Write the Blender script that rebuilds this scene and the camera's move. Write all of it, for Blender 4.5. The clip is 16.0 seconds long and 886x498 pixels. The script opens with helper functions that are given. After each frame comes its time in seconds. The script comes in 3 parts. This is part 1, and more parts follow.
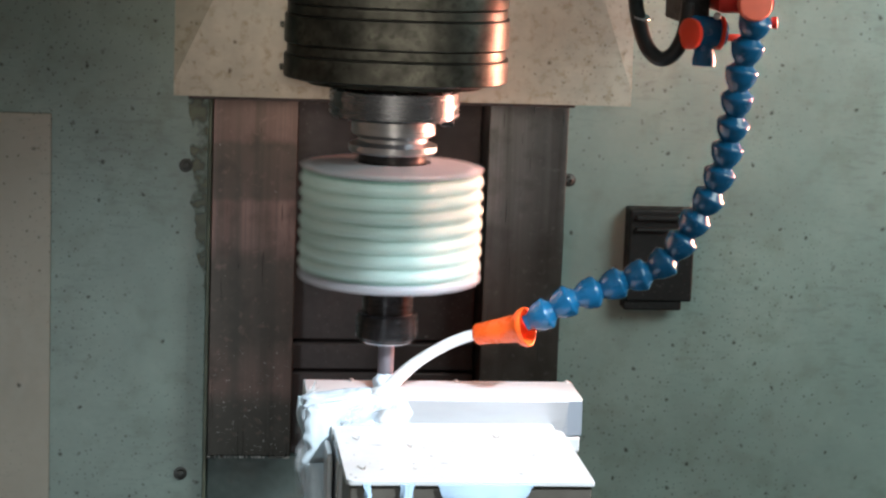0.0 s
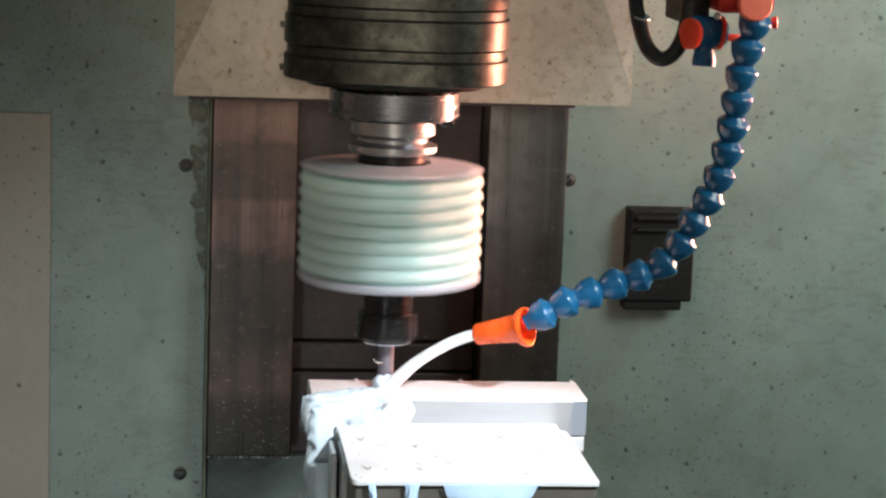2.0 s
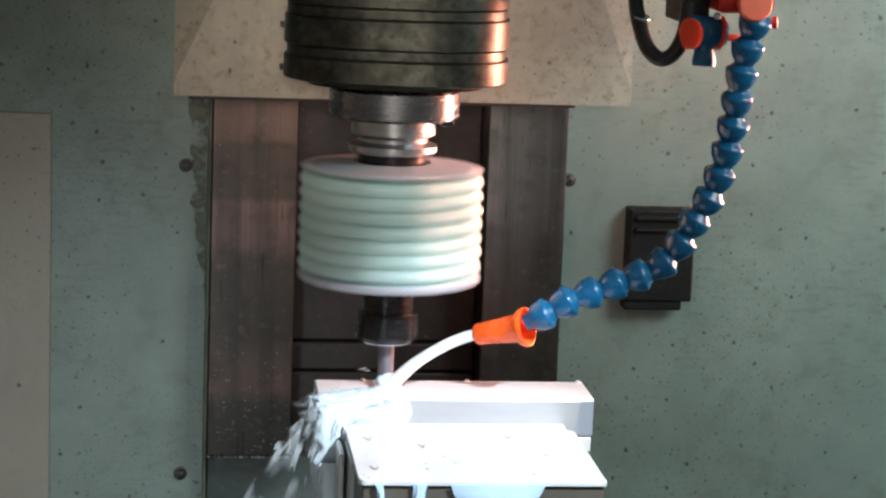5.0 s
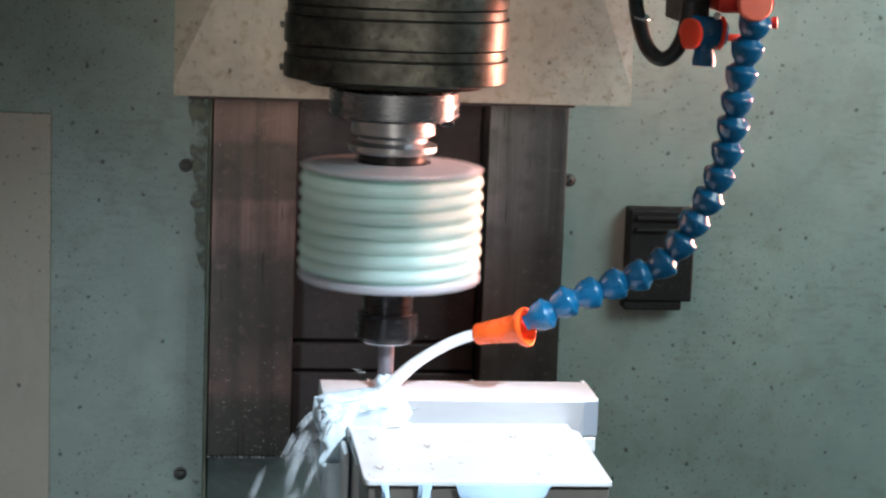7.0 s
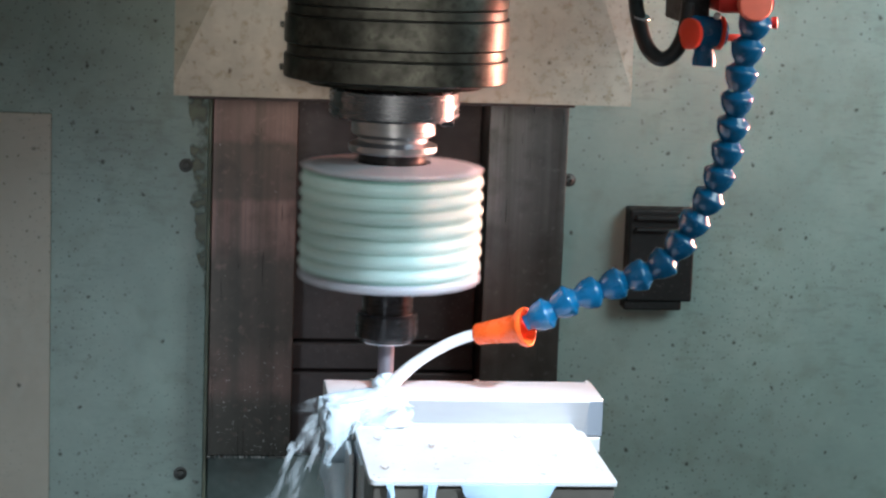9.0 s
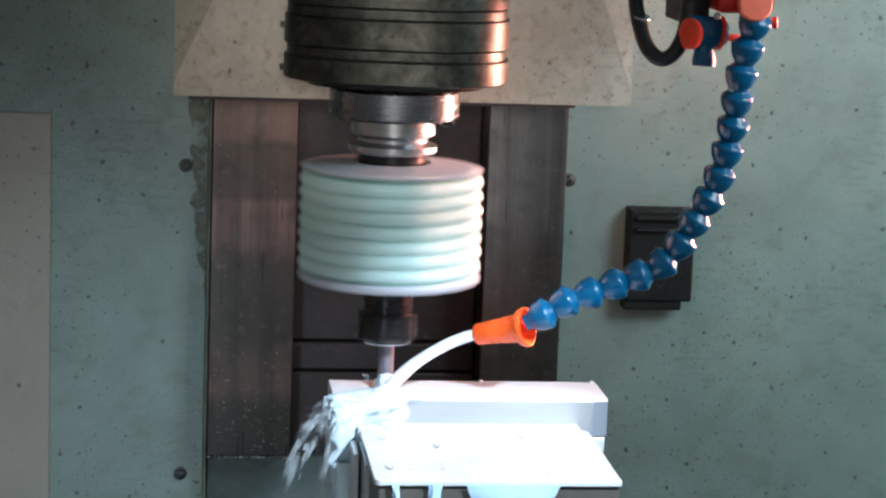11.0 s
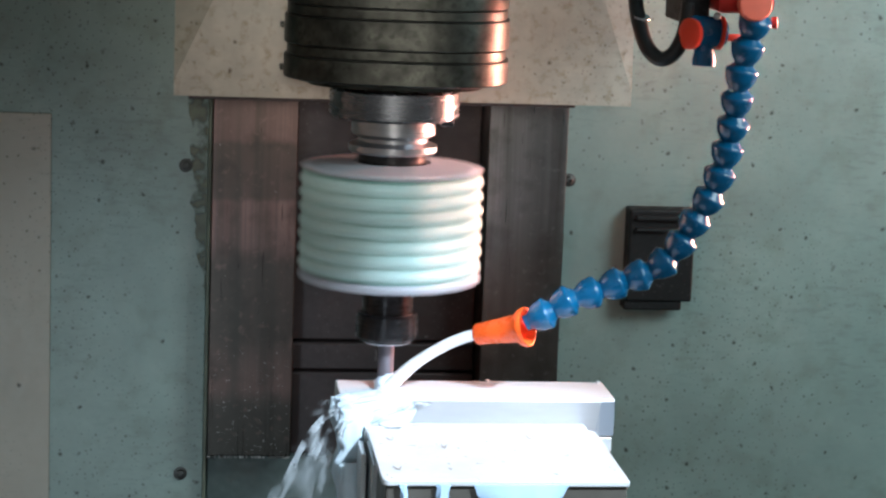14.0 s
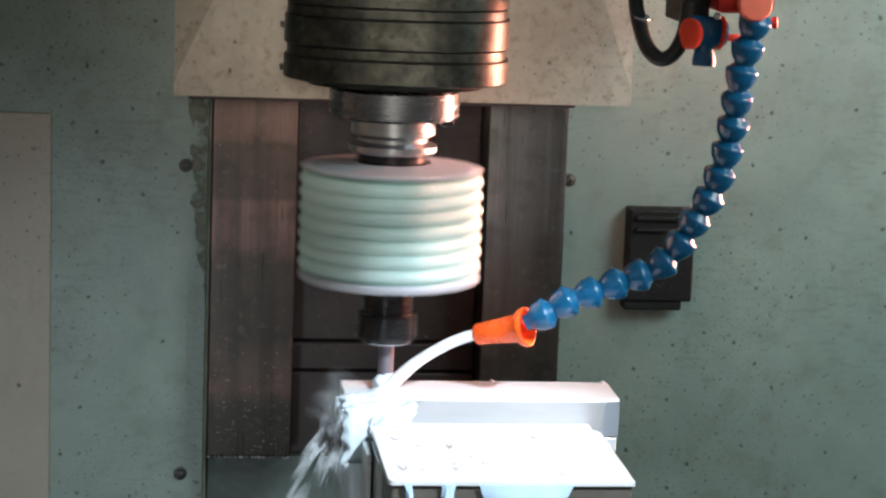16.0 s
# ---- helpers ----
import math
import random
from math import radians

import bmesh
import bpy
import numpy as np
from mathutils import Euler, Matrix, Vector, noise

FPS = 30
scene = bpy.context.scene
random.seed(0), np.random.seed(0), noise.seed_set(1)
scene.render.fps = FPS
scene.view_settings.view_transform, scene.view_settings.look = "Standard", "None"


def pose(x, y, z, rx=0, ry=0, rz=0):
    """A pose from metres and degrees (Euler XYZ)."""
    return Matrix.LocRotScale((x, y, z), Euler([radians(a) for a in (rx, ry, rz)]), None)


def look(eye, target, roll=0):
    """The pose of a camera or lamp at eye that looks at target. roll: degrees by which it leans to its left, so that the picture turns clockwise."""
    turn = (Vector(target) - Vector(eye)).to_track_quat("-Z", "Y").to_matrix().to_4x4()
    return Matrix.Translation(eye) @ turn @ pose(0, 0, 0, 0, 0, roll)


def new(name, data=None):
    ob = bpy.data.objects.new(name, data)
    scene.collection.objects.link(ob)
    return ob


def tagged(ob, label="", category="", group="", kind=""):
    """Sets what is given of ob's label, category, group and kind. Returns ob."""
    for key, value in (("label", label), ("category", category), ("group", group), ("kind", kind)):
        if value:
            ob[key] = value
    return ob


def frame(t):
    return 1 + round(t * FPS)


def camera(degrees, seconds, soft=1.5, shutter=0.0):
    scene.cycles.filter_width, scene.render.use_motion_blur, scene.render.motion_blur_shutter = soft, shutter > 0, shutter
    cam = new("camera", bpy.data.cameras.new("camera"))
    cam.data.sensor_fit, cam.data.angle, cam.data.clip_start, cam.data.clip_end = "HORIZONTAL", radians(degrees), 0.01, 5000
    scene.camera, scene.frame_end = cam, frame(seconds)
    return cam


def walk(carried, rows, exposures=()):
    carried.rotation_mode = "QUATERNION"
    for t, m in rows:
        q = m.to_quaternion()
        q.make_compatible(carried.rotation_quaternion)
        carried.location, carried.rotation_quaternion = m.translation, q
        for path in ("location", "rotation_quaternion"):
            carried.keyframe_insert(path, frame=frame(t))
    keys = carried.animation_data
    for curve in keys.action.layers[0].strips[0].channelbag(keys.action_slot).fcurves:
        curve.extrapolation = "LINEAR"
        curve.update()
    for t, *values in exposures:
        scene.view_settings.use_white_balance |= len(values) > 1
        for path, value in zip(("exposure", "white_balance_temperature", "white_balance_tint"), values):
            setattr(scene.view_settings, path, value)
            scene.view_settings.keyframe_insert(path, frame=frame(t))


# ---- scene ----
cam = camera(22.1788, 16.0, soft=2.35, shutter=0.5)
EYE = pose(-0.16221, -1.72471, 0.59771, 80.01861, -2.11592, -6.37788)
WHITE = [(0.0, -0.06, 6170, 8.7), (1.0, -0.08, 6300, 9.2), (2.5, -0.11, 6500, 10.0), (4.0, -0.11, 6350, 9.4), (6.5, -0.1, 5920, 7.7), (9.0, -0.06, 5670, 6.7), (12.5, -0.03, 5500, 6.0), (14.5, -0.05, 5750, 7.0), (16.0, -0.08, 6080, 8.3)]
walk(cam, [(0.0, EYE), (16.0, EYE)], WHITE)

# ---- world and lights ----
world = bpy.data.worlds.new("workshop_daylight")
scene.world = world
world.use_nodes = True
bg = world.node_tree.nodes["Background"]
bg.inputs["Color"].default_value = (1.0, 0.885, 0.75, 1)
bg.inputs["Strength"].default_value = 0.22
scene.view_settings.exposure = 0.0


def lamp(name, kind, m, power, colour, **kw):
    data = bpy.data.lights.new(name, kind)
    data.energy, data.color = power, colour
    if kind == "AREA":
        data.shape, data.size, data.size_y = "RECTANGLE", kw["size"], kw["size_y"]
        data.spread = radians(kw.get("spread", 180))
    if kind == "SPOT":
        data.spot_size, data.spot_blend, data.shadow_soft_size = radians(kw["cone"]), kw["blend"], kw["soft"]
    ob = new(name, data)
    ob.matrix_basis = m
    return ob


# unseen lamps: cool work lamp aimed at the vise, neutral lamp high on the right side, warm tube and spot low on the
# right side;
# added fills: warm spot on the head, cool spot on the lower left wall
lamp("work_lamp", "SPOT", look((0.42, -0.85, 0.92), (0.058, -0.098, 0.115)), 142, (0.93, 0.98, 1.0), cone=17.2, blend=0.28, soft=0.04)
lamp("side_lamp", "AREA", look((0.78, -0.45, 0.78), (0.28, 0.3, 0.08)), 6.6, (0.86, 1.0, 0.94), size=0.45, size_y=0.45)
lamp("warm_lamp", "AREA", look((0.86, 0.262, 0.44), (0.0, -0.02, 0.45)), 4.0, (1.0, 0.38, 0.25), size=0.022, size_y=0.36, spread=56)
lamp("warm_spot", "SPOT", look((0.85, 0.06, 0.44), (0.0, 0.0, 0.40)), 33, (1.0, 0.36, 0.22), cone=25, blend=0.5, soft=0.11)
# fill with no source in the machine, added to brighten the casting front
lamp("head_fill", "SPOT", look((-0.12, -1.35, 0.66), (-0.02, 0.1, 0.48)), 84, (1.0, 0.86, 0.69), cone=10.5, blend=1.0, soft=0.16)
# spot added in place of door daylight, brightens lower left wall and vise end
lamp("wall_fill", "SPOT", look((-0.60, -1.8, -0.10), (-0.22, 0.3, 0.03)), 36, (0.90, 0.98, 0.99), cone=21.5, blend=1.0, soft=0.12)


# ---- materials ----
def material(name, base, rough=0.5, metal=0.0, vary=0.25, scale=12.0, grain=160.0, bump=0.15, dist=0.0006, speck=0.0,
             speck_col=(0.032, 0.030, 0.018), stretch=(1, 1, 1), stain=None, stain_amount=0.0, coat=0.0, rv=0.12):
    m = bpy.data.materials.new(name)
    m.use_nodes = True
    nt = m.node_tree
    b = nt.nodes["Principled BSDF"]
    b.inputs["Metallic"].default_value = metal
    b.inputs["Coat Weight"].default_value = coat
    tc = nt.nodes.new("ShaderNodeTexCoord")
    mp = nt.nodes.new("ShaderNodeMapping")
    mp.inputs["Scale"].default_value = stretch
    nt.links.new(tc.outputs["Object"], mp.inputs["Vector"])

    def noise_tex(s, detail=4):
        n = nt.nodes.new("ShaderNodeTexNoise")
        n.inputs["Scale"].default_value, n.inputs["Detail"].default_value = s, detail
        nt.links.new(mp.outputs[0], n.inputs["Vector"])
        return n.outputs["Fac"]

    def ramp(src, lo, hi, a=0.0, z=1.0):
        r = nt.nodes.new("ShaderNodeMapRange")
        r.inputs[1].default_value, r.inputs[2].default_value = lo, hi
        r.inputs[3].default_value, r.inputs[4].default_value = a, z
        nt.links.new(src, r.inputs[0])
        return r.outputs[0]

    def mix(fac, a, c, mode="MIX"):
        x = nt.nodes.new("ShaderNodeMix")
        x.data_type, x.blend_type = "RGBA", mode
        for sock, v in ((x.inputs[0], fac), (x.inputs[6], a), (x.inputs[7], c)):
            if isinstance(v, bpy.types.NodeSocket):
                nt.links.new(v, sock)
            elif isinstance(v, tuple):
                sock.default_value = (*v, 1)
            else:
                sock.default_value = v
        return x.outputs[2]

    big, fine = noise_tex(scale), noise_tex(grain, 3)
    dark = tuple(c * (1 - vary) for c in base)
    light = tuple(min(1, c * (1 + vary)) for c in base)
    col = mix(ramp(big, 0.3, 0.7), dark, light)
    col = mix(ramp(fine, 0.35, 0.65, 0, vary * 0.8), col, tuple(c * 0.7 for c in base))
    if stain:
        col = mix(ramp(noise_tex(scale * 2.3, 6), 0.52, 0.72, 0, stain_amount), col, stain)
    if speck:
        for size, lo, patch, deep in ((24, 0.040, 17, 0.85), (58, 0.060, 11, 0.6), (120, 0.095, 6, 0.4)):
            v = nt.nodes.new("ShaderNodeTexVoronoi")
            v.voronoi_dimensions = "2D"
            v.inputs["Scale"].default_value = size
            lay = nt.nodes.new("ShaderNodeMapping")
            lay.inputs["Rotation"].default_value = (radians(90), 0, 0)
            warp, add = nt.nodes.new("ShaderNodeTexNoise"), nt.nodes.new("ShaderNodeVectorMath")
            warp.inputs["Scale"].default_value, warp.inputs["Detail"].default_value = size * 2.6, 3
            nt.links.new(mp.outputs[0], warp.inputs["Vector"])
            add.operation = "MULTIPLY_ADD"
            add.inputs[1].default_value = (0.20 / size, 0.20 / size, 0.30 / size)
            nt.links.new(warp.outputs["Color"], add.inputs[0])
            nt.links.new(mp.outputs[0], add.inputs[2])
            nt.links.new(add.outputs[0], lay.inputs["Vector"])
            nt.links.new(lay.outputs[0], v.inputs["Vector"])
            gate = nt.nodes.new("ShaderNodeMath")
            gate.operation = "MULTIPLY"
            nt.links.new(ramp(v.outputs["Distance"], lo * 0.35, lo * 1.5, deep, 0), gate.inputs[0])
            nt.links.new(ramp(noise_tex(patch, 3), 0.62 - speck * 0.2 - (0.05 if size > 100 else 0), 0.70 - speck * 0.2), gate.inputs[1])
            col = mix(gate.outputs[0], col, speck_col)
        # faint smears of dirt, drawn out sideways, in patches
        smear, wide_map = nt.nodes.new("ShaderNodeTexNoise"), nt.nodes.new("ShaderNodeMapping")
        wide_map.inputs["Scale"].default_value = (60, 60, 190)
        smear.inputs["Scale"].default_value, smear.inputs["Detail"].default_value = 1.0, 5
        nt.links.new(tc.outputs["Object"], wide_map.inputs["Vector"])
        nt.links.new(wide_map.outputs[0], smear.inputs["Vector"])
        both = nt.nodes.new("ShaderNodeMath")
        both.operation = "MULTIPLY"
        nt.links.new(ramp(smear.outputs["Fac"], 0.50, 0.74, 0, 0.55 * speck), both.inputs[0])
        nt.links.new(ramp(noise_tex(7, 3), 0.42, 0.62), both.inputs[1])
        col = mix(both.outputs[0], col, tuple(0.5 * c + 0.25 * k for c, k in zip(base, speck_col)))
    nt.links.new(col, b.inputs["Base Color"])
    nt.links.new(ramp(fine, 0.2, 0.8, max(0.03, rough - rv), min(1, rough + rv)), b.inputs["Roughness"])
    bp = nt.nodes.new("ShaderNodeBump")
    bp.inputs["Strength"].default_value, bp.inputs["Distance"].default_value = bump, dist
    nt.links.new(fine, bp.inputs["Height"])
    nt.links.new(bp.outputs[0], b.inputs["Normal"])
    return m


def coolant_material(name, base, clear):
    m = material(name, base, rough=0.32, vary=0.08, scale=40, grain=70, bump=0.25, dist=0.0015)
    nt = m.node_tree
    b, out = nt.nodes["Principled BSDF"], nt.nodes["Material Output"]
    b.inputs["Subsurface Weight"].default_value = 0.0
    tr, mx = nt.nodes.new("ShaderNodeBsdfTransparent"), nt.nodes.new("ShaderNodeMixShader")
    mx.inputs[0].default_value = clear
    nt.links.new(b.outputs[0], mx.inputs[1])
    nt.links.new(tr.outputs[0], mx.inputs[2])
    nt.links.new(mx.outputs[0], out.inputs["Surface"])
    return m


def patchy(m, scale, lo, hi, stretch=(1, 1, 1)):
    """Wear a thin coating through in patches, so that what lies under it shows."""
    nt = m.node_tree
    b, out = nt.nodes["Principled BSDF"], nt.nodes["Material Output"]
    tc, n, mr = nt.nodes.new("ShaderNodeTexCoord"), nt.nodes.new("ShaderNodeTexNoise"), nt.nodes.new("ShaderNodeMapRange")
    n.inputs["Scale"].default_value, n.inputs["Detail"].default_value = scale, 6
    mr.inputs[1].default_value, mr.inputs[2].default_value, mr.inputs[3].default_value, mr.inputs[4].default_value = 0.42, 0.60, lo, hi
    tr, mx = nt.nodes.new("ShaderNodeBsdfTransparent"), nt.nodes.new("ShaderNodeMixShader")
    mp = nt.nodes.new("ShaderNodeMapping")
    mp.inputs["Scale"].default_value = stretch
    nt.links.new(tc.outputs["Object"], mp.inputs["Vector"])
    nt.links.new(mp.outputs[0], n.inputs["Vector"])
    nt.links.new(n.outputs["Fac"], mr.inputs[0])
    nt.links.new(mr.outputs[0], mx.inputs[0])
    nt.links.new(b.outputs[0], mx.inputs[1])
    nt.links.new(tr.outputs[0], mx.inputs[2])
    nt.links.new(mx.outputs[0], out.inputs["Surface"])


def banded_steel(name, reflect_col, oily, bands):
    """Scraped oily steel with reflections painted into its colour as bands: (height, how bright)."""
    m = material(name, reflect_col, 0.32, metal=0.9, vary=0.38, scale=9, grain=120, stretch=(4, 1, 0.10), bump=0.02, rv=0.07, stain=oily, stain_amount=0.75)
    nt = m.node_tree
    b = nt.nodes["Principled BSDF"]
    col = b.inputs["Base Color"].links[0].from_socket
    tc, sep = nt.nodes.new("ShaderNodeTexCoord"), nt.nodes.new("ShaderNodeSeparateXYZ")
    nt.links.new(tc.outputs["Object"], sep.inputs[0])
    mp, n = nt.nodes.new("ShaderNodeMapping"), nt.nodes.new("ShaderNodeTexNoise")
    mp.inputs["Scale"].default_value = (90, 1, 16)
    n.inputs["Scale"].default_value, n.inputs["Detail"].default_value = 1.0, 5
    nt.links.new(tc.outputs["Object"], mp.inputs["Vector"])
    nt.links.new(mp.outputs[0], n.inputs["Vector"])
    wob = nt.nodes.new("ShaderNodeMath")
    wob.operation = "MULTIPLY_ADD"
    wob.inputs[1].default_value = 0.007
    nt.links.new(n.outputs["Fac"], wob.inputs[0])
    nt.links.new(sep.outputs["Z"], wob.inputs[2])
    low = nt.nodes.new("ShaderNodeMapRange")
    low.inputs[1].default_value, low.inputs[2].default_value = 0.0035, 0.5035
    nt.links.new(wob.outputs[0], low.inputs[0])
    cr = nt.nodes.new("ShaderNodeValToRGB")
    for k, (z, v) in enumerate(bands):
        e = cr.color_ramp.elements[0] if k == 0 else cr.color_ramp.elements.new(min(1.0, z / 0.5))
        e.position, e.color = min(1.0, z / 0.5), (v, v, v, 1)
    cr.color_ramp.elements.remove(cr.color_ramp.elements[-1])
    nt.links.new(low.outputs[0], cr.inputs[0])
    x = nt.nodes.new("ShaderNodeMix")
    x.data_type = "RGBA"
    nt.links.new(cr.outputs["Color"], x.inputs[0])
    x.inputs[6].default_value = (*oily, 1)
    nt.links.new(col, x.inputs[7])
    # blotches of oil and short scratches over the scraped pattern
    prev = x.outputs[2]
    for size, lo, hi, amount, tone in ((40, 0.50, 0.70, 0.5, tuple(0.7 * c for c in oily)), (150, 0.60, 0.74, 0.25, tuple(min(1, 1.5 * c) for c in reflect_col))):
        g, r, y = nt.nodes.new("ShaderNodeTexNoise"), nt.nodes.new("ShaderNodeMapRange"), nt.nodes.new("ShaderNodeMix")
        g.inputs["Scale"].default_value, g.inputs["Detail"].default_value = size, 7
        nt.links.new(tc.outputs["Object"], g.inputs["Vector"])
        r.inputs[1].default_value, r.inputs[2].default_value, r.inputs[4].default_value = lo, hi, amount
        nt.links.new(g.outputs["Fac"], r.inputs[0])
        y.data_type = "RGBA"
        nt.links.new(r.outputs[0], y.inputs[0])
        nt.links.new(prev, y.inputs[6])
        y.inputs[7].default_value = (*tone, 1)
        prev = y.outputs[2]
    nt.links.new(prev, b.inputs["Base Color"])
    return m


PAINT = material("grey_green_enclosure_paint", (0.305, 0.385, 0.352), 0.5, vary=0.12, scale=18, speck=0.9, stain=(0.195, 0.235, 0.185), stain_amount=0.4, bump=0.08)
# darker tone of the grey-green paint for the sheet below the slideways
DARKPAINT = material("dark_grey_green_paint", (0.062, 0.086, 0.080), 0.6, vary=0.25, scale=14, speck=0.5, stain=(0.06, 0.07, 0.06), stain_amount=0.6, bump=0.08)
GREASE = material("olive_grease", (0.115, 0.125, 0.075), 0.4, vary=0.35, scale=60, grain=300, bump=0.1)
patchy(GREASE, 62, 0.0, 1.0)
# beige tone stands for warm light falling on the back sheet
LIGHT_PATCH = material("beige_light_patch", (0.450, 0.418, 0.350), 0.5, vary=0.08, scale=6, speck=0.4, bump=0.08)
CREAM = material("cream_head_paint", (0.51, 0.475, 0.40), 0.45, vary=0.12, scale=48, speck=0.62, speck_col=(0.10, 0.06, 0.025), stain=(0.29, 0.20, 0.10), stain_amount=0.62, bump=0.1)
# pale bands stand for reflections on the ways, put into the base colour
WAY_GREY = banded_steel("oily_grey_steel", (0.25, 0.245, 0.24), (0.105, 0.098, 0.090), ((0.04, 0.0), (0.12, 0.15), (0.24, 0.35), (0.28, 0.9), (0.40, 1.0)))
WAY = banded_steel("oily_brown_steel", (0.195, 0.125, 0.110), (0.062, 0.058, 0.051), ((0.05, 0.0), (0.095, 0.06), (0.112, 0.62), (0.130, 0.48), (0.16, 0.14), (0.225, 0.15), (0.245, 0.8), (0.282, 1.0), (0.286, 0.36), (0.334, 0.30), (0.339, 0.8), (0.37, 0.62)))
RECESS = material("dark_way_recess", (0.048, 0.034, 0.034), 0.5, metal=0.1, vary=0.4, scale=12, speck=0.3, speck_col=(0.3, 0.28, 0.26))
NOSE = material("oily_dark_spindle_steel", (0.056, 0.056, 0.048), 0.38, metal=0.88, vary=0.6, scale=75, grain=600, bump=0.22, rv=0.08, stain=(0.022, 0.024, 0.018), stain_amount=0.8)
STEEL = material("ground_steel", (0.46, 0.47, 0.50), 0.30, rv=0.05, metal=1.0, vary=0.15, scale=14, grain=60, stretch=(1, 1, 9), bump=0.04)
DARKSTEEL = material("dark_ground_steel", (0.20, 0.21, 0.23), 0.27, rv=0.05, metal=1.0, vary=0.2, scale=14, grain=60, stretch=(1, 1, 6), bump=0.04)
BOLT = material("dull_oily_steel", (0.10, 0.10, 0.095), 0.5, metal=0.7, vary=0.3, scale=200)
GRIME = material("grimy_olive_paint", (0.15, 0.165, 0.115), 0.5, vary=0.35, scale=40, speck=0.5)
BLACKSTEEL = material("blackened_steel", (0.035, 0.033, 0.035), 0.25, metal=0.7, vary=0.2, bump=0.05)
CARBIDE = material("grey_carbide", (0.17, 0.155, 0.18), 0.5, metal=0.6, vary=0.1, bump=0.05)
DRUM = material("white_green_plastic", (0.60, 0.78, 0.76), 0.30, vary=0.14, scale=9, grain=90, stretch=(0.6, 0.6, 6), bump=0.2)
RIM = material("white_plastic", (0.52, 0.54, 0.60), 0.4, vary=0.08, scale=14, bump=0.05)
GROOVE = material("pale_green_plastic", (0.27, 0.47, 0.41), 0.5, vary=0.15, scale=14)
BLUE = material("glossy_blue_plastic", (0.008, 0.090, 0.21), 0.22, vary=0.15, scale=40, bump=0.08, coat=0.1)
ORANGE = material("orange_plastic", (0.95, 0.12, 0.015), 0.3, vary=0.06, scale=40, bump=0.05)
SALMON = material("salmon_plastic", (0.80, 0.15, 0.09), 0.4, vary=0.08, scale=60, bump=0.06)
BRIGHT = material("bright_red_plastic", (0.85, 0.055, 0.02), 0.35, vary=0.06, scale=40, bump=0.05)
RED = material("red_plastic", (0.55, 0.03, 0.02), 0.35, vary=0.1, scale=40, bump=0.05)
RUBBER = material("black_rubber", (0.012, 0.012, 0.013), 0.38, vary=0.2, scale=40)
BLACK = material("black_painted_metal", (0.011, 0.0105, 0.011), 0.6, vary=0.3, scale=30, speck=0.2, speck_col=(0.12, 0.11, 0.1))
BLACK.node_tree.nodes["Principled BSDF"].inputs["Specular IOR Level"].default_value = 0.3
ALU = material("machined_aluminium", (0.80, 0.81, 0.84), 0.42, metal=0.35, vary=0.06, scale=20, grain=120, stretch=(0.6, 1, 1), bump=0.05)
# darker copies of the aluminium carry the shade of the block's front and facet
SHADED_ALU = material("shaded_machined_aluminium", (0.37, 0.37, 0.39), 0.40, metal=0.4, vary=0.06, scale=20, grain=120, stretch=(0.5, 1, 2), bump=0.05)
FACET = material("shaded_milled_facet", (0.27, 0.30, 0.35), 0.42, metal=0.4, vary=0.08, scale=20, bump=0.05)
VISE = material("wet_vise_steel", (0.62, 0.64, 0.66), 0.35, metal=0.3, vary=0.08, scale=20, bump=0.06)
VISEDARK = material("vise_cast_iron", (0.105, 0.098, 0.085), 0.4, metal=0.4, vary=0.3, scale=20, bump=0.2)
CHIP = material("bright_chips", (0.36, 0.35, 0.33), 0.45, metal=0.2, vary=0.3, scale=300)
LITTER = material("wet_grey_chips", (0.30, 0.28, 0.25), 0.4, metal=0.3, vary=0.4, scale=500)
TABLE = material("table_cast_iron", (0.08, 0.088, 0.088), 0.7, metal=0.1, vary=0.3, scale=12)
CONCRETE = material("workshop_concrete", (0.22, 0.22, 0.21), 0.8, vary=0.2, scale=2)
JET = coolant_material("milky_coolant", (0.70, 0.71, 0.73), 0.12)
FILM = coolant_material("thin_milky_coolant", (0.46, 0.62, 0.80), 0.45)
MILK = coolant_material("milky_coolant_film", (0.64, 0.73, 0.82), 0.30)
SHEET = coolant_material("pale_coolant_sheet", (0.64, 0.76, 0.84), 0.22)
SPRAY = material("coolant_spray", (0.62, 0.68, 0.72), 0.2, vary=0.10, scale=60, grain=220, bump=0.4, dist=0.0015)
patchy(SPRAY, 95, 0.66, 1.0, (1, 1, 0.6))
FAN = material("torn_coolant_sheet", (0.62, 0.68, 0.73), 0.2, vary=0.10, scale=60, grain=200, bump=0.4, dist=0.0015)
patchy(FAN, 70, 0.40, 1.0)


# ---- mesh helpers ----
def link(name, bm, mat, parent=None, label="", smooth=True):
    me = bpy.data.meshes.new(name)
    bmesh.ops.recalc_face_normals(bm, faces=bm.faces)
    for f in bm.faces:
        f.smooth = smooth
    bm.to_mesh(me)
    bm.free()
    me.materials.append(mat)
    if smooth:
        me.set_sharp_from_angle(angle=radians(35))
    ob = new(name, me)
    if parent:
        ob.parent = parent
    if label:
        ob["label"] = label
    return ob


def part(name, bm, mat, parent, label="", smooth=True):
    return link(name, bm, mat, parent, label, smooth)


def empty(name, x=0, y=0, z=0):
    ob = new(name)
    ob.location = (x, y, z)
    return ob


